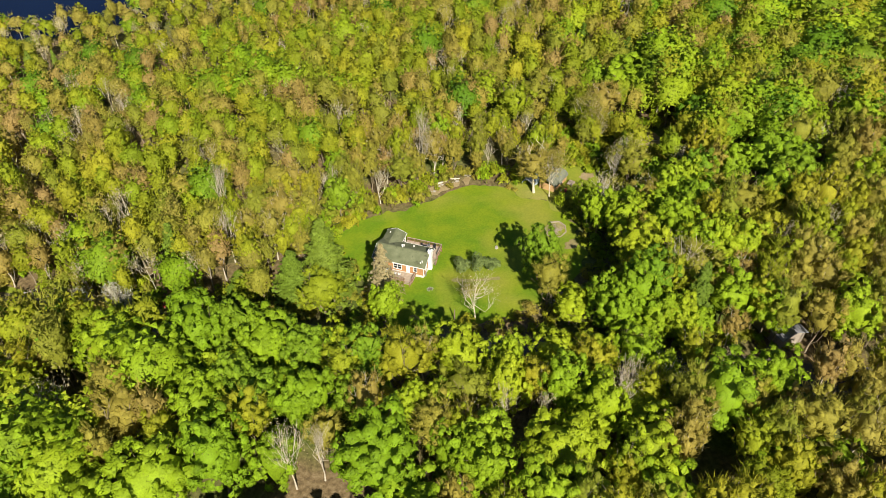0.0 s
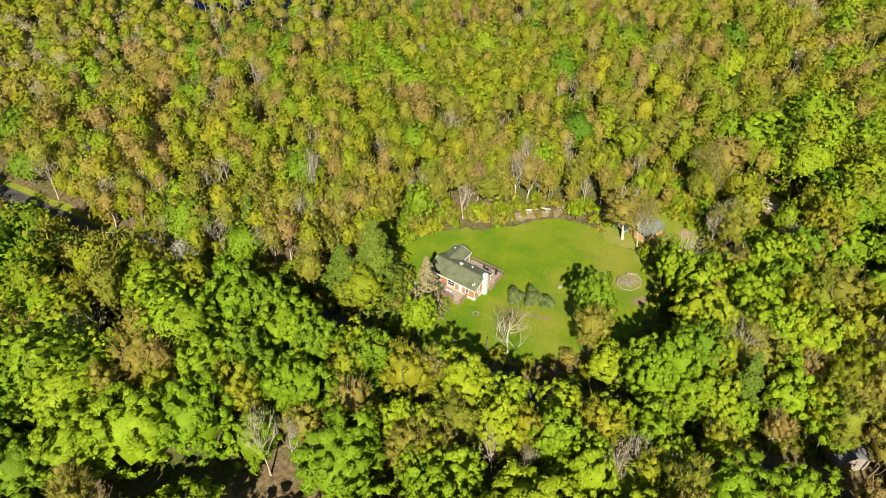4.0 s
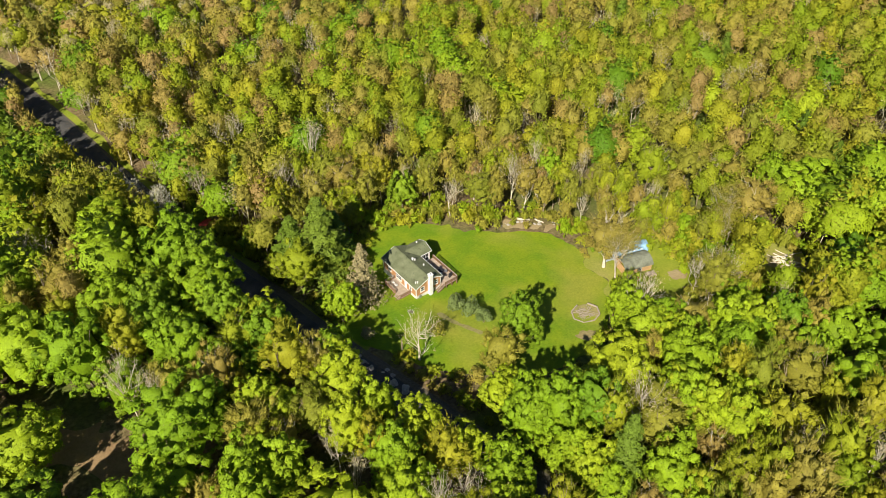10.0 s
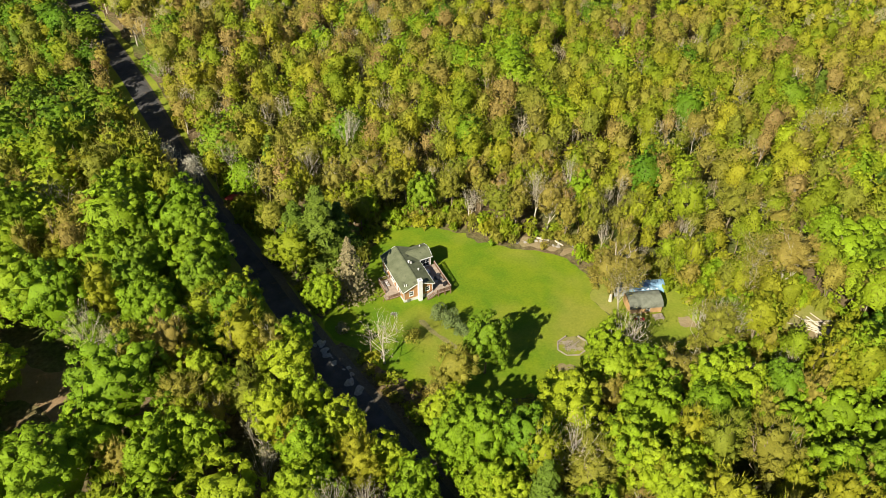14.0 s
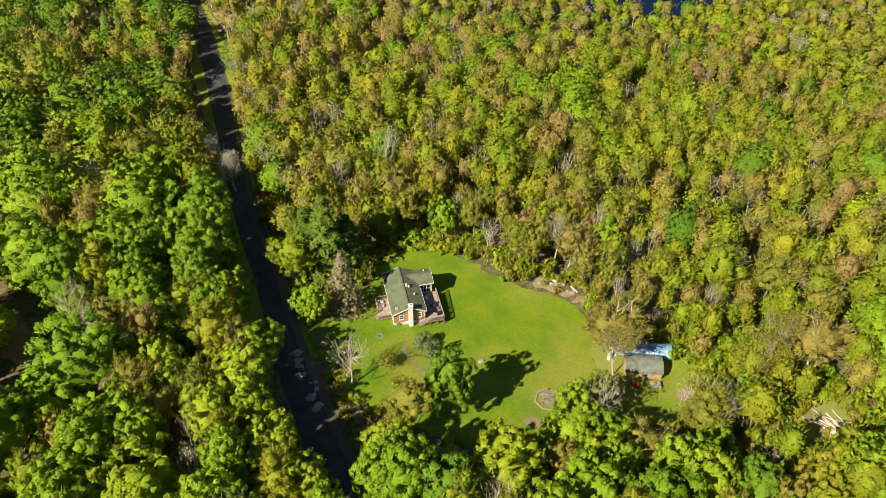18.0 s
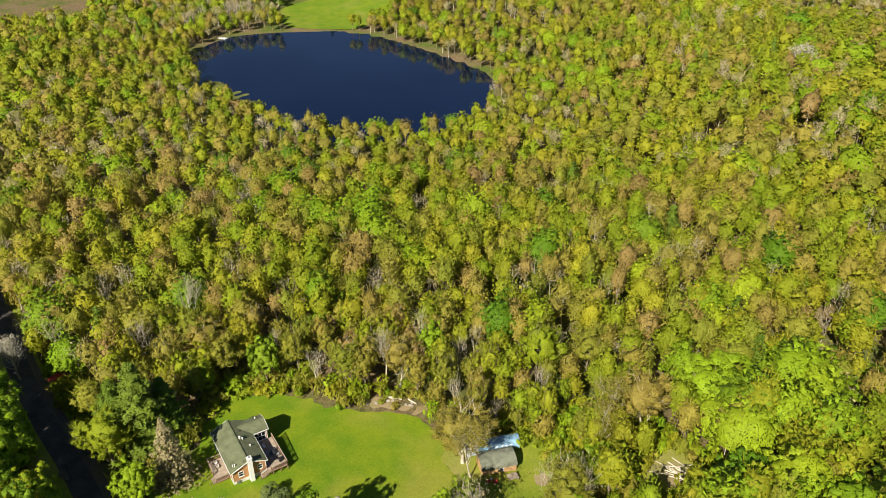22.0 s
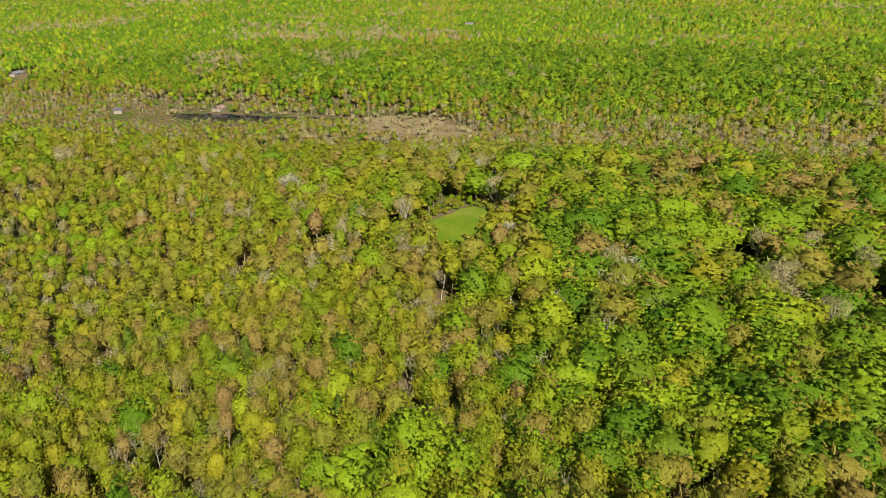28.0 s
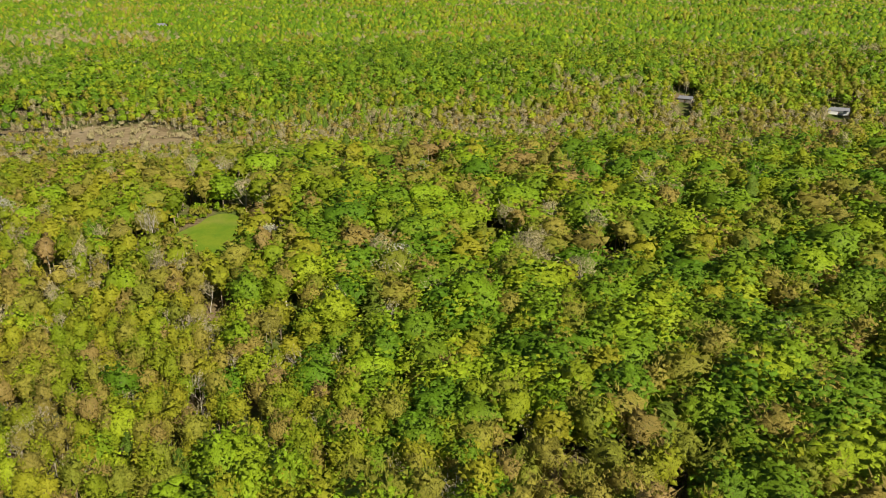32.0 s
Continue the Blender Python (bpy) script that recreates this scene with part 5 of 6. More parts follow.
for x, y in ((0.30, 0.35), (6.58, 0.35), (0.30, 12.0), (9.58, 7.9), (9.58, 12.0)):
    part("corner_board", box(x, x + 0.13, y, y + 0.13, FL, EV - 0.1), M_WHITE, house, "white corner board")
for a, b, s, e in front_w:
    window(house, "x", 0.4, a, b, s, e, -1)
for a, b, s, e in (west_w[0], west_w[2], west_w[3]):
    window(house, "y", 0.35, a, b, s, e, -1, 2 if b - a > 1.2 else 1)
window(house, "y", 6.65, 5.2, 6.2, 1.4, 2.6, 1)
window(house, "y", 6.65, 2.2, 4.0, FL + 0.02, 2.75, 1, 2, "sliding_door")
window(house, "x", 7.95, 7.2, 9.3, FL + 0.1, 2.75, -1, 3, "patio_window")
window(house, "y", 9.68, 9.4, 10.8, 1.4, 2.6, 1)
door = part("door", box(0.36, 0.44, 3.62, 4.48, FL + 0.02, 2.78), M_WHITE, house, "white entrance door")
part("handle", box(0.30, 0.36, 3.72, 3.78, 1.7, 1.85), M_METAL, door)
# roof
part("roof_slope", slope([(0, 0, EV), (3.5, 0, RG), (3.5, LN, RG), (0, LN, EV)]), M_SHINGLE, house, "faded green asphalt shingles")
part("roof_slope", slope([(3.5, 0, RG), (7.0, 0, EV), (7.0, LN, EV), (3.5, LN, RG)]), M_SHINGLE, house, "faded green asphalt shingles")
WR = 4.3
part("wing_roof_slope", slope([(4.62, 10.05, WR), (10.0, 10.05, WR), (10.0, 7.7, EV - 0.02), (6.98, 7.7, EV - 0.02)]), M_SHINGLE, house, "faded green asphalt shingles")
part("wing_roof_slope", slope([(10.0, 10.05, WR), (4.62, 10.05, WR), (6.98, 12.39, EV - 0.02), (10.0, 12.39, EV - 0.02)]), M_SHINGLE, house, "faded green asphalt shingles")
gable_end("wing_gable", 7.95, 12.08, 9.5, 9.68, EV - 0.1, WR - 0.2, house, along_x=False)
part("ridge_cap", [beam((3.5, 0.02, RG + 0.02), (3.5, LN - 0.02, RG + 0.02), 0.32, 0.05)], M_SHINGLE, house)
part("ridge_cap", [beam((5.0, 10.05, WR + 0.02), (9.98, 10.05, WR + 0.02), 0.32, 0.05)], M_SHINGLE, house)
for a, b in (((0, -0.03, EV - 0.07), (3.5, -0.03, RG - 0.07)), ((3.5, -0.03, RG - 0.07), (7, -0.03, EV - 0.07)), ((-0.03, 0, EV - 0.08), (-0.03, LN, EV - 0.08)), ((7.03, 0, EV - 0.08), (7.03, 7.7, EV - 0.08)),
             ((6.98, 7.67, EV - 0.1), (10.03, 7.67, EV - 0.1)), ((10.03, 7.7, EV - 0.1), (10.03, 10.05, WR - 0.07)), ((10.03, 10.05, WR - 0.07), (10.03, 12.39, EV - 0.1)), ((0, LN + 0.03, EV - 0.07), (3.5, LN + 0.03, RG - 0.07))):
    part("fascia", beam(a, b, 0.05, 0.2), M_WHITE, house, "white fascia board")
chimney = part("chimney", [box(3.35, 4.15, -0.42, 0.38, -0.9, RG + 0.75), box(3.28, 4.22, -0.49, 0.45, RG + 0.62, RG + 0.78)], M_WHITE, house, "white painted masonry chimney")
part("flue", tube([(3.75, -0.02, RG + 0.7), (3.75, -0.02, RG + 1.0)], [0.14, 0.14], 10), M_METAL, chimney)
for x, y, r, hh in ((4.1, 6.6, 0.16, 0.5), (4.55, 6.4, 0.13, 0.35), (5.3, 4.3, 0.13, 0.3), (1.2, 1.0, 0.10, 0.45), (0.9, 1.3, 0.08, 0.4), (8.6, 11.2, 0.12, 0.4)):
    z = EV + (min(x, 7 - x) / 3.5) * (RG - EV) if x < 7 else 3.6
    v = part("vent_pipe", tube([(x, y, z - 0.15), (x, y, z + hh)], [r, r], 10), M_WHITE, house, "white roof vent pipe")
    part("cap", [tube([(x, y, z + hh), (x, y, z + hh + 0.06)], [r * 1.5, r * 1.5], 10), box(x - r, x + r, y - r, y + r, z + hh + 0.03, z + hh + 0.06)], M_WHITE, v)
part("gas_meter", [box(0.9, 1.5, 0.12, 0.38, 0.05, 0.85)], M_METAL, house)


def decking(base, x0, x1, y0, y1, z, gaps_at=()):
    """Boards, joists and posts of a raised deck."""
    w = 0.29
    n = int((x1 - x0) / (w + 0.012))
    for i in range(n):
        a = x0 + i * (x1 - x0) / n
        part("plank", box(a, a + (x1 - x0) / n - 0.012, y0, y1, z - 0.04, z), M_DECK, base)
    part("frame", [box(x0 + 0.02, x1 - 0.02, y0 + 0.02, y0 + 0.08, z - 0.28, z - 0.045), box(x0 + 0.02, x1 - 0.02, y1 - 0.08, y1 - 0.02, z - 0.28, z - 0.045),
                   box(x0 + 0.02, x0 + 0.08, y0 + 0.08, y1 - 0.08, z - 0.28, z - 0.045), box(x1 - 0.08, x1 - 0.02, y0 + 0.08, y1 - 0.08, z - 0.28, z - 0.045)], M_RAIL, base)


def railing(base, a, b, z, high=0.95):
    """Posts, rails and balusters from a to b."""
    a, b = np.array(a, float), np.array(b, float)
    length = np.linalg.norm(b - a)
    n = max(1, round(length / 1.7))
    d = (b - a) / length
    for i in range(n + 1):
        p = a + (b - a) * i / n
        part("post", box(p[0] - 0.06, p[0] + 0.06, p[1] - 0.06, p[1] + 0.06, z - 0.2, z + high), M_RAIL, base)
    part("top_rail", beam((*a, z + high + 0.02), (*b, z + high + 0.02), 0.16, 0.05), M_DECK, base)
    part("bottom_rail", beam((*a, z + 0.12), (*b, z + 0.12), 0.05, 0.09), M_RAIL, base)
    part("balusters", [beam((*(a + d * t), z + 0.12), (*(a + d * t), z + high), 0.045, 0.045) for t in np.arange(0.14, length - 0.05, 0.14)], M_RAIL, base)


def stairs(base, top, way, width, z0, z1):
    """Open wooden stairs from top, going down along way."""
    top, way = np.array(top, float), np.array(way, float)
    side = np.array([-way[1], way[0]])
    n = max(2, round((z0 - z1) / 0.18))
    run = 0.28
    for i in range(n):
        p = top + way * run * (i + 0.5)
        z = z0 - (i + 1) * (z0 - z1) / n
        q0, q1 = p - side * width / 2, p + side * width / 2
        part("tread", beam((*q0, z), (*q1, z), run - 0.02, 0.045), M_DECK, base)
    end = top + way * run * n
    for s in (-1, 1):
        a, b = top + side * s * width / 2, end + side * s * width / 2
        part("stringer", beam((*a, z0 - 0.18), (*b, z1 - 0.06), 0.05, 0.26), M_RAIL, base)
        part("handrail", beam((*a, z0 + 0.85), (*b, z1 + 0.85), 0.08, 0.06), M_RAIL, base)
        part("newel_post", box(b[0] - 0.05, b[0] + 0.05, b[1] - 0.05, b[1] + 0.05, z1 - 0.3, z1 + 0.88), M_RAIL, base)


deck = thing("deck", HOUSE, "raised weathered wooden deck with brown railings beside the house", "deck")
decking(deck, 6.72, 10.5, -0.6, 7.85, 0.72)
for x, y in ((7.6, -0.5), (9.1, -0.5), (10.4, -0.5), (10.4, 1.7), (10.4, 3.8), (10.4, 5.9), (10.4, 7.7)):
    part("support_post", box(x - 0.08, x + 0.08, y - 0.08, y + 0.08, -2.4, 0.45), M_RAIL, deck)
railing(deck, (10.44, -0.54), (10.44, 7.8), 0.72)
railing(deck, (7.3, -0.54), (10.44, -0.54), 0.72)
stairs(deck, (6.75, -0.25), (-1.0, 0.0), 0.95, 0.72, -0.28)
porch = thing("porch", HOUSE, "small weathered wooden entrance porch with railings and steps", "porch")
decking(porch, -2.3, 0.3, 2.2, 7.9, 0.6)
for x, y in ((-2.2, 2.3), (-2.2, 5.0), (-2.2, 7.8)):
    part("support_post", box(x - 0.07, x + 0.07, y - 0.07, y + 0.07, -1.4, 0.35), M_RAIL, porch)
railing(porch, (-2.24, 4.1), (-2.24, 7.84), 0.6)
railing(porch, (-2.24, 2.26), (0.25, 2.26), 0.6)
railing(porch, (-2.24, 7.84), (0.25, 7.84), 0.6)
stairs(porch, (-2.3, 3.15), (-1.0, 0.0), 1.5, 0.6, -0.05)


def disc(r, z0, z1, n=16):
    a = np.arange(n) * 2 * np.pi / n
    v = np.concatenate([np.column_stack([np.cos(a) * r, np.sin(a) * r, np.full(n, z)]) for z in (z0, z1)] + [np.array([(0, 0, z0), (0, 0, z1)])])
    i = np.arange(n)
    j = (i + 1) % n
    return v, np.stack([i, j, j + n, i + n], 1), np.concatenate([np.stack([i + n, j + n, np.full(n, 2 * n + 1)], 1), np.stack([j, i, np.full(n, 2 * n)], 1)])


def round_plate(name, r, z0, z1, material, parent, n=16):
    v, q, t = disc(r, z0, z1, n)
    ob = mesh_object(name, v, [q, t], [material])
    ob.parent = parent
    return ob


def on_deck(x, y, turn=0.0, z=0.72):
    return HOUSE @ Matrix.Translation((x, y, z)) @ Matrix.Rotation(turn, 4, "Z")


table = thing("patio_table", on_deck(8.9, 3.0), "round dark patio table standing on the deck", "table")
round_plate("tabletop", 0.62, 0.70, 0.74, M_BLACK, table, 20)
part("pedestal", tube([(0, 0, 0.02), (0, 0, 0.7)], [0.05, 0.05], 8), M_METAL, table)
round_plate("foot", 0.28, 0.0, 0.03, M_METAL, table)


def patio_chair(m, material, label):
    c = thing("patio_chair", m, label, "chair", "chairs on the deck")
    part("seat", box(-0.24, 0.24, -0.24, 0.24, 0.42, 0.46), material, c)
    part("backrest", beam((0, 0.26, 0.44), (0, 0.34, 0.92), 0.46, 0.04), material, c)
    for x in (-0.21, 0.21):
        for y in (-0.21, 0.21):
            part("leg", box(x - 0.02, x + 0.02, y - 0.02, y + 0.02, 0, 0.42), M_METAL, c)
        part("armrest", box(x * 1.15 - 0.03, x * 1.15 + 0.03, -0.22, 0.26, 0.62, 0.65), material, c)
    return c


for i in range(4):
    a = 0.6 + i * math.pi / 2
    patio_chair(on_deck(8.9 + 0.95 * math.sin(a), 3.0 + 0.95 * math.cos(a), -a), M_METAL if i else M_BLACK, "grey metal patio chair beside the round table" if i else "black patio chair beside the round table")
patio_chair(on_deck(8.2, 5.6, 0.4), M_WHITE, "white patio chair standing alone on the deck")
for x, y, t in ((-1.0, 5.6, 1.6), (-1.0, 6.6, 1.4)):
    patio_chair(on_deck(x, y, t, 0.6), M_WHITE, "white patio chair on the entrance porch")
grill = thing("barbecue_grill", on_deck(9.8, 0.9, 0.3), "black barbecue grill in the corner of the deck", "grill")
part("cart", [box(-0.45, 0.45, -0.22, 0.22, 0.12, 0.78)], M_BLACK, grill)
part("lid", moved(tube([(-0.4, 0, 0), (0.4, 0, 0)], [0.24, 0.24], 10), Matrix.Translation((0, 0, 0.84))), M_BLACK, grill)
part("side_shelf", [box(0.45, 0.85, -0.2, 0.2, 0.72, 0.76)], M_METAL, grill)
for x in (-0.4, 0.4):
    part("leg", box(x - 0.03, x + 0.03, -0.18, 0.18, 0, 0.12), M_BLACK, grill)


# ---------------------------------------------------------------- sheds east of the lawn
def arched(x0, x1, y0, y1, z0, rise, n=12, wrinkle=0.0, seed=3):
    """A sheet bent over an arch across y, from x0 to x1."""
    g = np.random.default_rng(seed)
    m = 14
    t = np.linspace(0, math.pi, n + 1)
    yy = (y0 + y1) / 2 - np.cos(t) * (y1 - y0) / 2
    zz = z0 + np.sin(t) * rise
    v = np.array([(x, yy[j] + wrinkle * g.normal(), zz[j] + wrinkle * g.normal()) for x in np.linspace(x0, x1, m + 1) for j in range(n + 1)])
    inner = v - np.array([0, 0, 0.06])
    k = (n + 1) * (m + 1)
    i = (np.arange(m)[:, None] * (n + 1) + np.arange(n)[None, :]).ravel()
    q = np.stack([i, i + n + 1, i + n + 2, i + 1], 1)
    return np.concatenate([v, inner]), np.concatenate([q, q[:, ::-1] + k])


gz = float(ground_z(46, -2))
SHED = Matrix.Translation((46.0, -2.4, gz)) @ Matrix.Rotation(radians(3), 4, "Z")
shed = thing("workshop_shed", SHED, "tan plywood shed with an arched grey-green sheet roof", "shed")
part("front_wall", wall("x", -2.0, -3.4, 3.4, -0.3, 2.0, [(0.1, 0.8, 0.9, 1.6)], 0.1), M_PLY, shed, "tan plywood front")
part("back_wall", wall("x", 2.0, -3.4, 3.4, -0.3, 2.0, (), 0.1), M_PLY, shed)
part("side_wall", wall("y", -3.4, -1.9, 2.0, -0.3, 2.2, (), 0.1), M_PLY, shed)
part("tarp_end", [box(3.3, 3.42, -1.9, 2.0, -0.3, 2.3), box(3.3, 3.44, -1.2, 1.3, 2.3, 3.0)], M_BLACK, shed, "black plastic sheet end wall")
part("roof", arched(-3.6, 3.5, -2.3, 2.3, 1.9, 1.35, wrinkle=0.015), M_SHEDROOF, shed, "weathered grey-green sheet roof")
window(shed, "x", -2.0, 0.1, 0.8, 0.9, 1.6, -1)
TARP = Matrix.Translation((46.2, 2.4, float(ground_z(46, 2.4)))) @ Matrix.Rotation(radians(2), 4, "Z")
shelter = thing("tarp_shelter", TARP, "long shelter covered with a creased blue tarpaulin", "shelter")
part("cover", arched(-2.9, 5.5, -1.6, 1.6, 0.9, 1.7, wrinkle=0.05, seed=8), M_TARP, shelter, "bright blue tarpaulin")
part("old_cover", arched(-5.5, -2.95, -1.65, 1.65, 0.85, 1.65, wrinkle=0.05, seed=9), M_TARP_FADED, shelter, "faded grey-blue tarpaulin")
for x in (-0.6, 0.6, 1.7, 2.7, 3.5):
    part("white_print", moved(box(-0.35, 0.35, -0.02, 0.02, -0.25, 0.25), Matrix.Translation((x, -1.2, 1.93)) @ Matrix.Rotation(radians(-42), 4, "X")), M_WHITE, shelter, "white patch on the tarpaulin")
for x in (-5.3, -2.9, 0, 2.9, 5.3):
    for y in (-1.55, 1.55):
        part("pole", tube([(x, y, -0.4), (x, y, 0.95)], [0.04, 0.04], 6), M_METAL, shelter)
for nm, x, y, s, mat, lab in (("gas_can", 43.6, -6.4, 0.55, "red", "red metal fuel can beside the shed"), ("tool_chest", 44.7, -6.9, 0.8, "red", "red metal tool chest beside the shed"),
                              ("paint_bucket", 44.2, -5.9, 0.45, "white", "white plastic bucket beside the shed")):
    z = float(ground_z(x, y))
    o = thing(nm, Matrix.Translation((x, y, z)) @ Matrix.Rotation(0.5 * s, 4, "Z"), lab, nm.split("_")[-1])
    m = {"red": M_REDPAINT, "white": M_WHITE}[mat]
    if nm == "paint_bucket":
        part("body", tube([(0, 0, 0), (0, 0, s)], [s * 0.36, s * 0.42], 12), m, o)
        round_plate("lid", s * 0.44, s, s + 0.03, m, o)
    else:
        part("body", box(-s / 2, s / 2, -s * 0.35, s * 0.35, 0.02, s * 0.8), m, o)
        part("lid", box(-s / 2 - 0.02, s / 2 + 0.02, -s * 0.37, s * 0.37, s * 0.8 + 0.003, s * 0.9), m, o)
        part("handle", [box(-0.1, 0.1, -0.02, 0.02, s * 0.95, s), box(-0.1, -0.07, -0.02, 0.02, s * 0.9, s * 0.95), box(0.07, 0.1, -0.02, 0.02, s * 0.9, s * 0.95)], M_BLACK, o)
bench = thing("work_table", Matrix.Translation((48.2, -6.3, float(ground_z(48.2, -6.3)))) @ Matrix.Rotation(0.15, 4, "Z"), "grey slatted wooden work table in front of the shed", "table")
for i in range(7):
    part("slat", box(-1.0 + i * 0.29, -0.74 + i * 0.29, -0.75, 0.75, 0.76, 0.8), M_DECK, bench)
for x in (-0.9, 0.9):
    part("leg_frame", [box(x - 0.05, x + 0.05, -0.7, -0.6, 0, 0.76), box(x - 0.05, x + 0.05, 0.6, 0.7, 0, 0.76), box(x - 0.05, x + 0.05, -0.6, 0.6, 0.66, 0.76)], M_DECK, bench)


# ---------------------------------------------------------------- about the lawn
def rough_stone(seed, sx, sy, sz):
    """A boulder: a rounded block pushed out of shape."""
    g = np.random.default_rng(seed)
    bm = bmesh.new()
    bmesh.ops.create_icosphere(bm, subdivisions=2, radius=1.0)
    for v in bm.verts:
        c = v.co
        f = 1 + 0.22 * noise.noise(c * 1.4 + Vector((seed, 0, 0))) + 0.06 * g.normal()
        v.co = Vector((np.sign(c.x) * abs(c.x) ** 0.8 * sx, np.sign(c.y) * abs(c.y) ** 0.8 * sy, np.sign(c.z) * abs(c.z) ** 0.8 * sz)) * f
    me = bpy.data.meshes.new("boulder")
    bm.to_mesh(me)
    bm.free()
    me.materials.append(M_STONE)
    return me


STONES = [rough_stone(i, *s) for i, s in enumerate(((0.6, 0.45, 0.4), (0.8, 0.5, 0.35), (0.45, 0.4, 0.35), (1.0, 0.6, 0.4)))]


def boulder(x, y, i, scale, turn, group, label):
    o = tagged(new("boulder", STONES[i % 4]), label, "boulder", group)
    o.matrix_basis = Matrix.Translation((x, y, float(ground_z(x, y)) + 0.12 * scale)) @ Matrix.Rotation(turn, 4, "Z") @ Matrix.Scale(scale, 4)


g = np.random.default_rng(5)
for i in range(26):
    t = i / 25
    boulder(-19.5 + 9 * t + g.normal() * 0.6, -11 - 13 * t + g.normal() * 0.6, i, g.uniform(0.5, 1.25), g.uniform(0, 6), "boulders along the road", "grey lichened fieldstone boulder beside the road")
for i in range(22):
    t = i / 21
    boulder(20 + 19 * t + g.normal() * 0.9, 21.5 - 6 * t * t + g.normal() * 0.7, i, g.uniform(0.35, 0.8), g.uniform(0, 6), "stones at the lawn's edge", "pale fieldstone on bare soil at the lawn's edge")
boulder(15.4, -6.4, 1, 0.8, 0.5, "", "pale grey boulder standing alone on the lawn")
for i in range(10):
    boulder(9 + g.normal() * 1.6, -27.5 + g.normal() * 1.2, i, g.uniform(0.4, 0.9), g.uniform(0, 6), "stones under the trees", "tan fieldstone under the trees beside the lawn")


def log(x, y, length, r, turn, tilt, lift, label, group=""):
    o = thing("log", Matrix.Translation((x, y, float(ground_z(x, y)) + lift)) @ Matrix.Rotation(turn, 4, "Z") @ Matrix.Rotation(tilt, 4, "Y"), label, "log", group)
    p = np.linspace(-length / 2, length / 2, 5)
    part("bark", tube([(a, 0.06 * math.sin(3 * a), r) for a in p], np.linspace(r, r * 0.75, 5), 8), M_PALE, o)
    for e, rr in ((-length / 2, r), (length / 2, r * 0.75)):
        a = np.arange(8) * math.pi / 4
        v = np.column_stack([np.full(8, e), np.cos(a) * rr + 0.06 * math.sin(3 * e), np.sin(a) * rr + r])
        part("cut_end", (v, np.array([(0, 1, 2, 3), (0, 3, 4, 7), (4, 5, 6, 7)])), M_TIMBER, o)


for i in range(26):
    log(79.8 + g.normal() * 1.5, -10 + g.normal() * 1.2, g.uniform(2.5, 6), g.uniform(0.06, 0.15), -0.7 + g.normal() * 0.4, g.normal() * 0.05, 0.13 * (i % 4), "pale bleached log lying in a heap", "log heap")
log(61, -23, 8, 0.3, 0.75, 0.0, 0.05, "pale fallen trunk lying in the grass")
log(29.5, 21.3, 3.2, 0.28, -0.4, 0.0, 0.1, "bleached log lying on bare soil")
log(33, 19.6, 2.4, 0.2, -0.9, 0.0, 0.1, "bleached log lying on bare soil")
log(71, -34, 9, 0.28, 1.0, -0.05, 0.3, "pale fallen trunk under the trees")

bed_z = float(ground_z(29, -13.7))
bed = thing("garden_bed", Matrix.Translation((29.0, -13.7, bed_z)) @ Matrix.Rotation(0.3, 4, "Z"), "octagonal timber-edged bed filled with tan soil and brush", "garden bed")
for i in range(8):
    a0, a1 = i * math.pi / 4, (i + 1) * math.pi / 4
    if i != 1:
        part("timber", beam((3.1 * math.cos(a0), 2.6 * math.sin(a0), 0.2), (3.1 * math.cos(a1), 2.6 * math.sin(a1), 0.2 + 0.05 * (i % 3)), 0.22, 0.42), M_TIMBER, bed, "bleached edging timber")
v, q, t = disc(1.0, -0.3, 0.12, 24)
v = v * (2.95, 2.45, 1.0)
v[:, 2] += 0.08 * np.sin(v[:, 0] * 3) * np.cos(v[:, 1] * 4)
fill = mesh_object("soil_fill", v, [q, t], [M_SOIL])
fill.parent = bed
part("brush", [beam((g.uniform(-2, 2), g.uniform(-1.6, 1.6), 0.2), (g.uniform(-2.2, 2.2), g.uniform(-1.8, 1.8), g.uniform(0.2, 0.6)), 0.06, 0.06) for _ in range(46)], M_TIMBER, bed, "tan dead branches")
pit = thing("fire_pit", Matrix.Translation((-5.0, -3.3, float(ground_z(-5, -3.3)))), "small ring of stones with grey ash on the lawn", "fire pit")
for i in range(9):
    a = i * 2 * math.pi / 9
    st = new("stone", STONES[i % 4])
    st.parent = pit
    st.matrix_basis = Matrix.Translation((0.62 * math.cos(a), 0.62 * math.sin(a), 0.06)) @ Matrix.Rotation(a, 4, "Z") @ Matrix.Scale(0.22, 4)
round_plate("ash", 0.45, -0.05, 0.09, M_GRAVEL, pit)
for x, y, r in ((26.3, -19.6, 1.5), (54.3, -7.5, 2.0), (54.2, -12.7, 1.3), (80, -12.5, 3.2), (62, -24, 1.8)):
    sheet("worn_patch", np.linspace(x - r * 1.7, x + r * 1.7, 26), np.linspace(y - r * 1.5, y + r * 1.5, 26), lambda a, b: np.hypot((a - x) / 1.3, b - y) + wobble(a, b, 0.8, 0.3) < r * 0.9, 0.13, M_SOIL,
          label="worn tan patch of bare soil in the grass", category="bare patch")


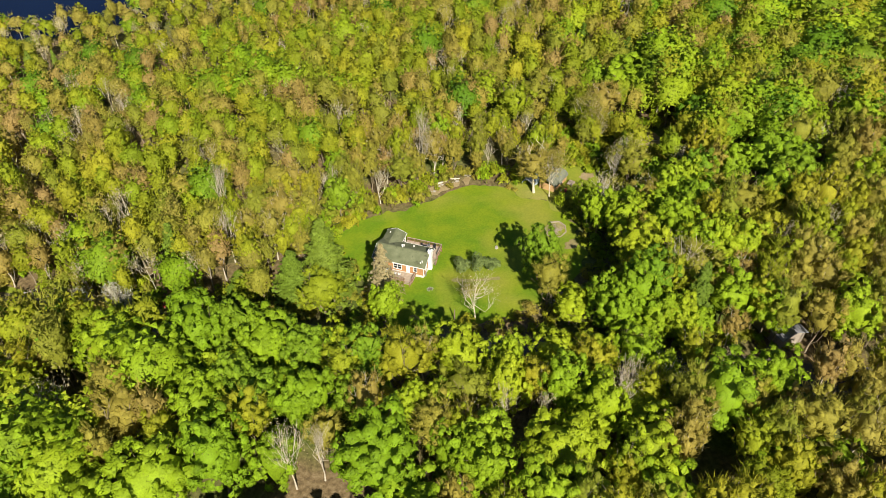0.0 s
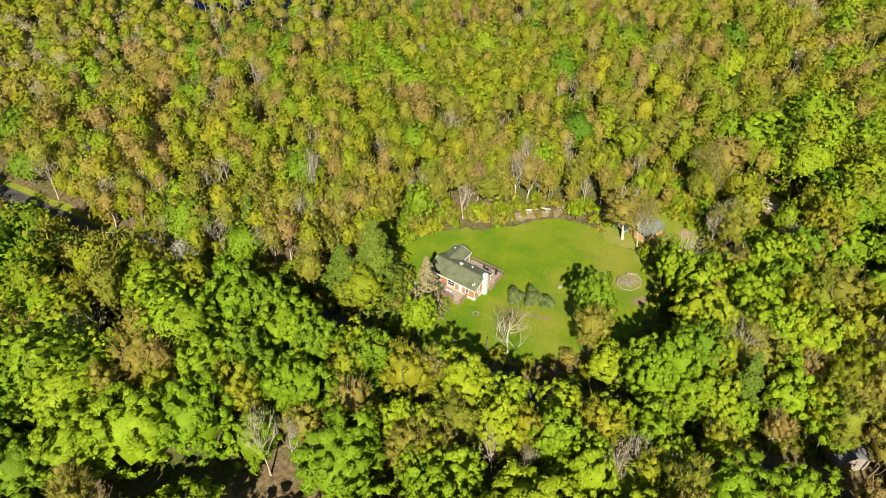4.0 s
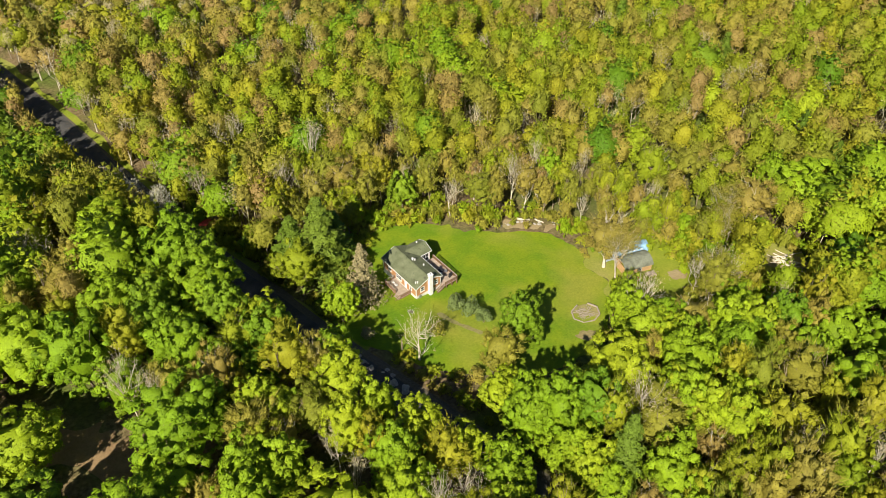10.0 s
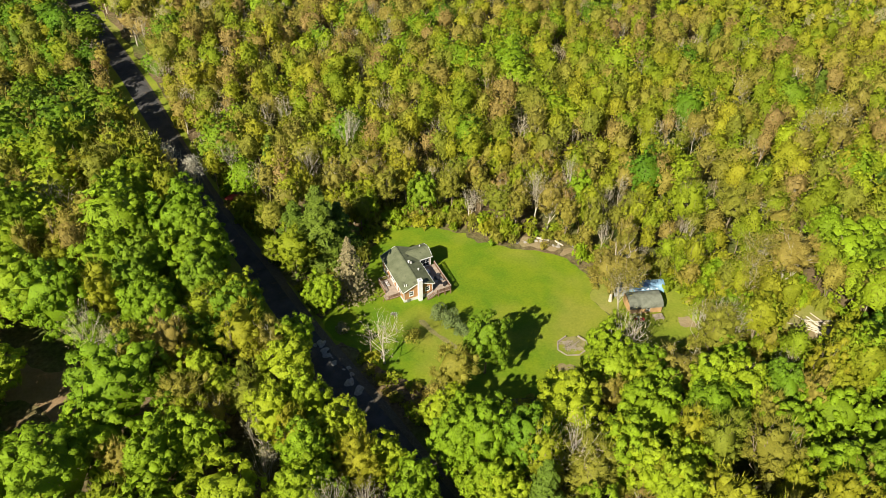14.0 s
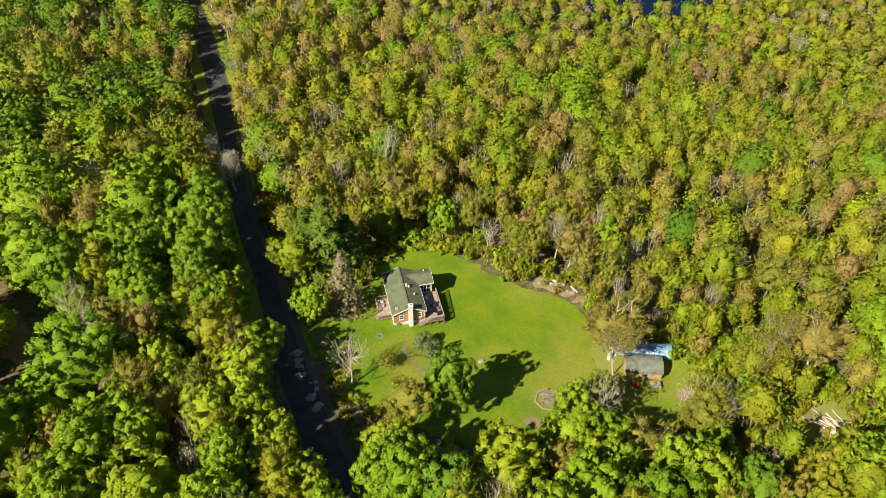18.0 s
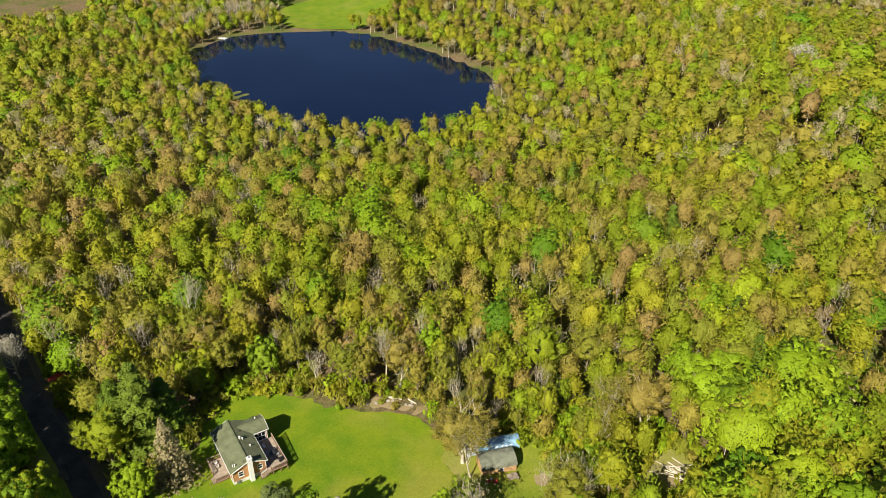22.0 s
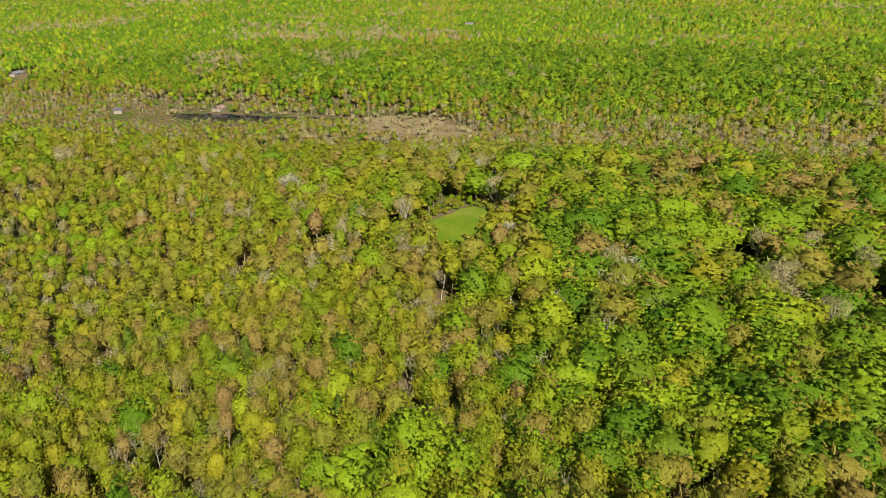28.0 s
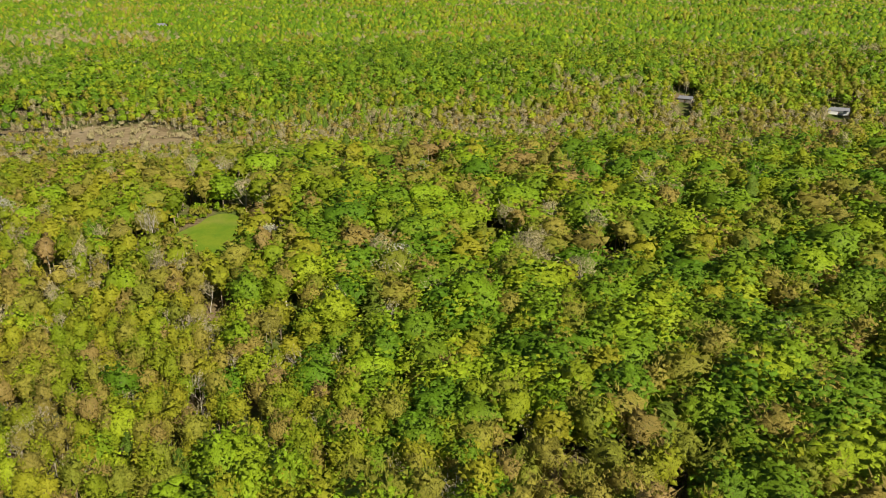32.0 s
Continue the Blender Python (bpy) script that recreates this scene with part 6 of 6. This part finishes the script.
M_DRYLEAF = grass_material("dry_leaves", (0.27, 0.17, 0.09), (0.38, 0.26, 0.14), (0.22, 0.19, 0.08))
sheet("leaf_litter", np.arange(-84, -46, 0.6), np.arange(-38, -6, 0.6), lambda x, y: along(np.array([(-77, -15), (-66, -20), (-58, -26)]), x, y) + wobble(x, y, 3, 1.0) < 3.6, 0.08, M_DRYLEAF,
      label="reddish dry leaf litter in a wooded hollow", category="leaf litter")
BARE_PATH = np.array([(0.4, -5.6), (2.4, -8.6), (4.6, -10.8), (6.6, -13.0)])
sheet("dirt_path", np.arange(-2, 10, 0.25), np.arange(-16, -3, 0.25), lambda x, y: along(BARE_PATH, x, y) + wobble(x, y, 0.8, 0.2) < 0.55, 0.12, M_SOIL,
      label="narrow worn dirt path beside the junipers", category="path")


# ---------------------------------------------------------------- poles and road side
def utility_pole(x, y, top, arm, label):
    z = float(ground_z(x, y))
    o = thing("utility_pole", Matrix.Translation((x, y, z)) @ Matrix.Rotation(radians(-28), 4, "Z"), label, "utility pole")
    part("pole", tube([(0, 0, -0.8), (0, 0, (top - z) / 2), (0, 0, top - z)], [0.17, 0.15, 0.12], 10), M_POLE, o)
    if arm:
        bar = part("crossarm", [box(-1.25, 1.25, -0.16, -0.04, top - z - 0.45, top - z - 0.3)], M_TIMBER, o, "pale wooden crossarm")
        for xx in (-1.1, -0.45, 0.45, 1.1):
            part("insulator", tube([(xx, -0.1, top - z - 0.3), (xx, -0.1, top - z - 0.08)], [0.06, 0.04], 8), M_WHITE, bar)
        part("transformer", [moved(tube([(0, 0, 0), (0, 0, 0.9)], [0.24, 0.24], 12), Matrix.Translation((0.0, 0.42, top - z - 1.5)))], M_METAL, o, "grey transformer can")
    return o


utility_pole(-23.3, -16.5, 12.6, True, "wooden utility pole with a pale crossarm beside the road")
utility_pole(-62.5, 52.0, 11.0, True, "wooden utility pole with a pale crossarm beside the road")
utility_pole(-9.5, -13.5, 4.6, False, "short grey wooden post at the lawn's edge")
kz = float(ground_z(-42.9, 38.6))
kiosk = thing("roadside_shelter", Matrix.Translation((-42.9, 38.6, kz)) @ Matrix.Rotation(radians(62), 4, "Z"), "small brown shelter with a red roof beside the road", "shelter")
part("wall", [box(-1.0, 1.0, 0.7, 0.8, 0, 1.9), box(-1.0, -0.9, -0.8, 0.7, 0, 1.9), box(0.9, 1.0, -0.8, 0.7, 0, 1.9)], M_RAIL, kiosk)
part("roof", slope([(-1.25, -1.1, 2.15), (1.25, -1.1, 2.15), (1.25, 1.05, 1.9), (-1.25, 1.05, 1.9)], 0.1), M_REDPAINT, kiosk, "red painted metal roof")
part("bench", box(-0.85, 0.85, 0.2, 0.65, 0.4, 0.46), M_DECK, kiosk)


# ---------------------------------------------------------------- shrubs and special trees
def special(name, wood, leaf, mats, x, y, label, category, group="", size=1.0, wide=None, turn=0.0):
    o = place_tree(name, wood, leaf, mats, label, category, group)
    o.matrix_basis = standing(x, y, turn, size, wide)
    return o


for i, (x, y, h, r) in enumerate(((3.9, -4.4, 4.4, 2.4), (6.3, -7.8, 4.8, 2.3), (8.1, -10.4, 3.6, 1.9))):
    w, l = bush(70 + i, h, r, 900, 0.26)
    special("juniper_bush", w, l, (M_BLUE, M_BARK), x, y, "dense blue-green juniper bush standing on the lawn", "bush", "junipers on the lawn")
for i, (x, y, h, r, m) in enumerate(((-1.4, -11, 2.6, 2.2, M_OLIVE), (-15, -8, 2.2, 1.8, M_TWIG), (-30, 17, 3.0, 2.2, M_BLUE), (-22, 1, 2.4, 1.8, M_OLIVE), (1.5, -24, 2.4, 2.0, M_RED))):
    w, l = bush(80 + i, h, r, 420, 0.24)
    special("garden_shrub", w, l, (m, M_BARK), x, y, "rounded garden shrub with thin spring leaves", "shrub", "shrubs round the lawn")
for i, (x, y, h, wd) in enumerate(((40.6, -4.6, 15, 1.25), (71, 2.5, 16, 1.5), (67, -2, 14, 1.2))):
    w, l = bare_tree(400 + i, h, 3.6, 0.14, 15, 6, 6, 1500, 0.22)
    special("budding_tree", w, l, (M_RED, M_PALE), x, y, "tall tree with pale forked trunk and tan opening buds", "budding tree", "tan budding trees", 1.0, wd)
w, l = conifer(5, 16.0, 4.7, 3000, 0.30, 0.85, 0.02, droop=0.45, layers=22)
special("dead_spruce", w, l, (M_DEAD, M_BARK), -13.3, 2.6, "tall dying spruce with dry brown needles", "spruce tree")
for i, (x, y, h) in enumerate(((-58, 44.5, 14), (-51, 41.5, 12), (212, 165, 18), (229, 56, 15), (221, 2, 19), (281, 113, 18), (277, 128, 15))):
    w, l = bare_tree(300 + i, h, 0.25 * h, 0.16, 15, 6, 5, 1300, 0.2 if x < 0 else 0.34)
    special("blossoming_tree", w, l, (M_BLOSSOM, M_PALE), x, y, "tree covered with pale cream-grey blossom", "blossoming tree", "pale blossoming trees", 1.0, 1.25)


# ---------------------------------------------------------------- far buildings and the boat landing
M_GREYWALL = plain("weathered_siding", (0.36, 0.31, 0.25), 0.8, 0.2)


def farmhouse(x, y, length, depth, turn, roof, label, storeys=1, z=None):
    z = float(ground_z(x, y)) if z is None else z
    o = thing("farmhouse", Matrix.Translation((x, y, z)) @ Matrix.Rotation(radians(turn), 4, "Z"), label, "house", "houses among the woods")
    h = 2.8 * storeys + 0.4
    a, b = length / 2, depth / 2
    part("wall", box(-a, a, -b, b, -1.0, h), M_WHITE if "white" in label else M_GREYWALL, o, "white painted walls" if "white" in label else "weathered grey-tan walls")
    rise = 0.42 * depth
    part("roof", [slope([(-a - 0.4, -b - 0.4, h - 0.1), (a + 0.4, -b - 0.4, h - 0.1), (a + 0.4, 0, h + rise * 0.6), (-a - 0.4, 0, h + rise * 0.6)], 0.2),
                  slope([(a + 0.4, b + 0.4, h - 0.1), (-a - 0.4, b + 0.4, h - 0.1), (-a - 0.4, 0, h + rise * 0.6), (a + 0.4, 0, h + rise * 0.6)], 0.2)], roof, o)
    part("chimney", box(a * 0.4, a * 0.4 + 0.7, -0.35, 0.35, h, h + rise * 0.6 + 0.9), M_STONE, o)
    n = int(length / 2.6)
    for s in range(storeys):
        for i in range(n):
            xx = -a + (i + 0.5) * length / n
            w = part("window", box(xx - 0.55, xx + 0.55, -b - 0.05, -b + 0.02, 1.0 + 2.8 * s, 2.3 + 2.8 * s), M_WHITE, o)
            part("pane", box(xx - 0.45, xx + 0.45, -b - 0.07, -b - 0.05, 1.1 + 2.8 * s, 2.2 + 2.8 * s), M_GLASS, w)
    part("door", box(-0.5, 0.5, b - 0.02, b + 0.05, 0.3, 2.4), M_RAIL, o)
    return o


HUT_ROOF = plain("faded_pink_roof", (0.42, 0.26, 0.22), 0.8, 0.2)
GREY_ROOF = plain("grey_roofing", (0.22, 0.22, 0.23), 0.8, 0.2)
for x, y, l, d, t, r, lab, st in ((-171, 232, 14, 8, 30, GREY_ROOF, "white house with a grey roof beside the road", 1), (26, -67, 7.5, 5.5, 62, GREY_ROOF, "old grey-roofed outbuilding half hidden among trees", 1),
                                  (480, 605, 13, 9, 25, HUT_ROOF, "pale lakeside house with a faded pink roof", 1), (400, 668, 14, 8, 60, GREY_ROOF, "grey-roofed house among trees near the far pond", 1),
                                  (1352, 935, 22, 12, -20, GREY_ROOF, "white farmhouse on the far hillside", 2), (1096, 71, 26, 10, 75, HUT_ROOF, "long low pale house among the far woods", 1),
                                  (797, -92, 14, 9, 70, GREY_ROOF, "pale house among the far woods", 1), (808, -234, 18, 10, 85, GREY_ROOF, "white house among the far woods", 1),
                                  (421, 952, 20, 10, 30, GREY_ROOF, "pale house at a wood's edge far off", 1), (1430, 2096, 26, 12, -35, GREY_ROOF, "white farm building beside a far field", 2),
                                  (1482, 2036, 26, 12, -35, GREY_ROOF, "white farm building beside a far field", 2), (1560, 2010, 30, 14, -35, HUT_ROOF, "white barn beside a far field", 2),
                                  (1249, 490, 16, 10, -20, GREY_ROOF, "pale house among the far woods", 1), (1166, 2113, 22, 12, -30, GREY_ROOF, "white house on the far hills", 2)):
    farmhouse(x, y, l, d, t, r, lab, st)
dock = thing("boat_dock", Matrix.Translation((-26.5, 331.5, WATER_Z)) @ Matrix.Rotation(radians(-30), 4, "Z"), "small white floating dock at the pond's shore", "dock")
part("platform", box(-2.6, 2.6, -1.1, 1.1, 0.15, 0.4), M_WHITE, dock)
for x in (-2.4, 2.4):
    for y in (-1.0, 1.0):
        part("post", tube([(x, y, -1.5), (x, y, 1.1)], [0.08, 0.08], 8), M_WHITE, dock)
part("bench", [box(-1.2, 1.2, 0.5, 0.9, 0.75, 0.85), box(-1.2, -1.1, 0.5, 0.9, 0.4, 0.75), box(1.1, 1.2, 0.5, 0.9, 0.4, 0.75)], M_WHITE, dock)
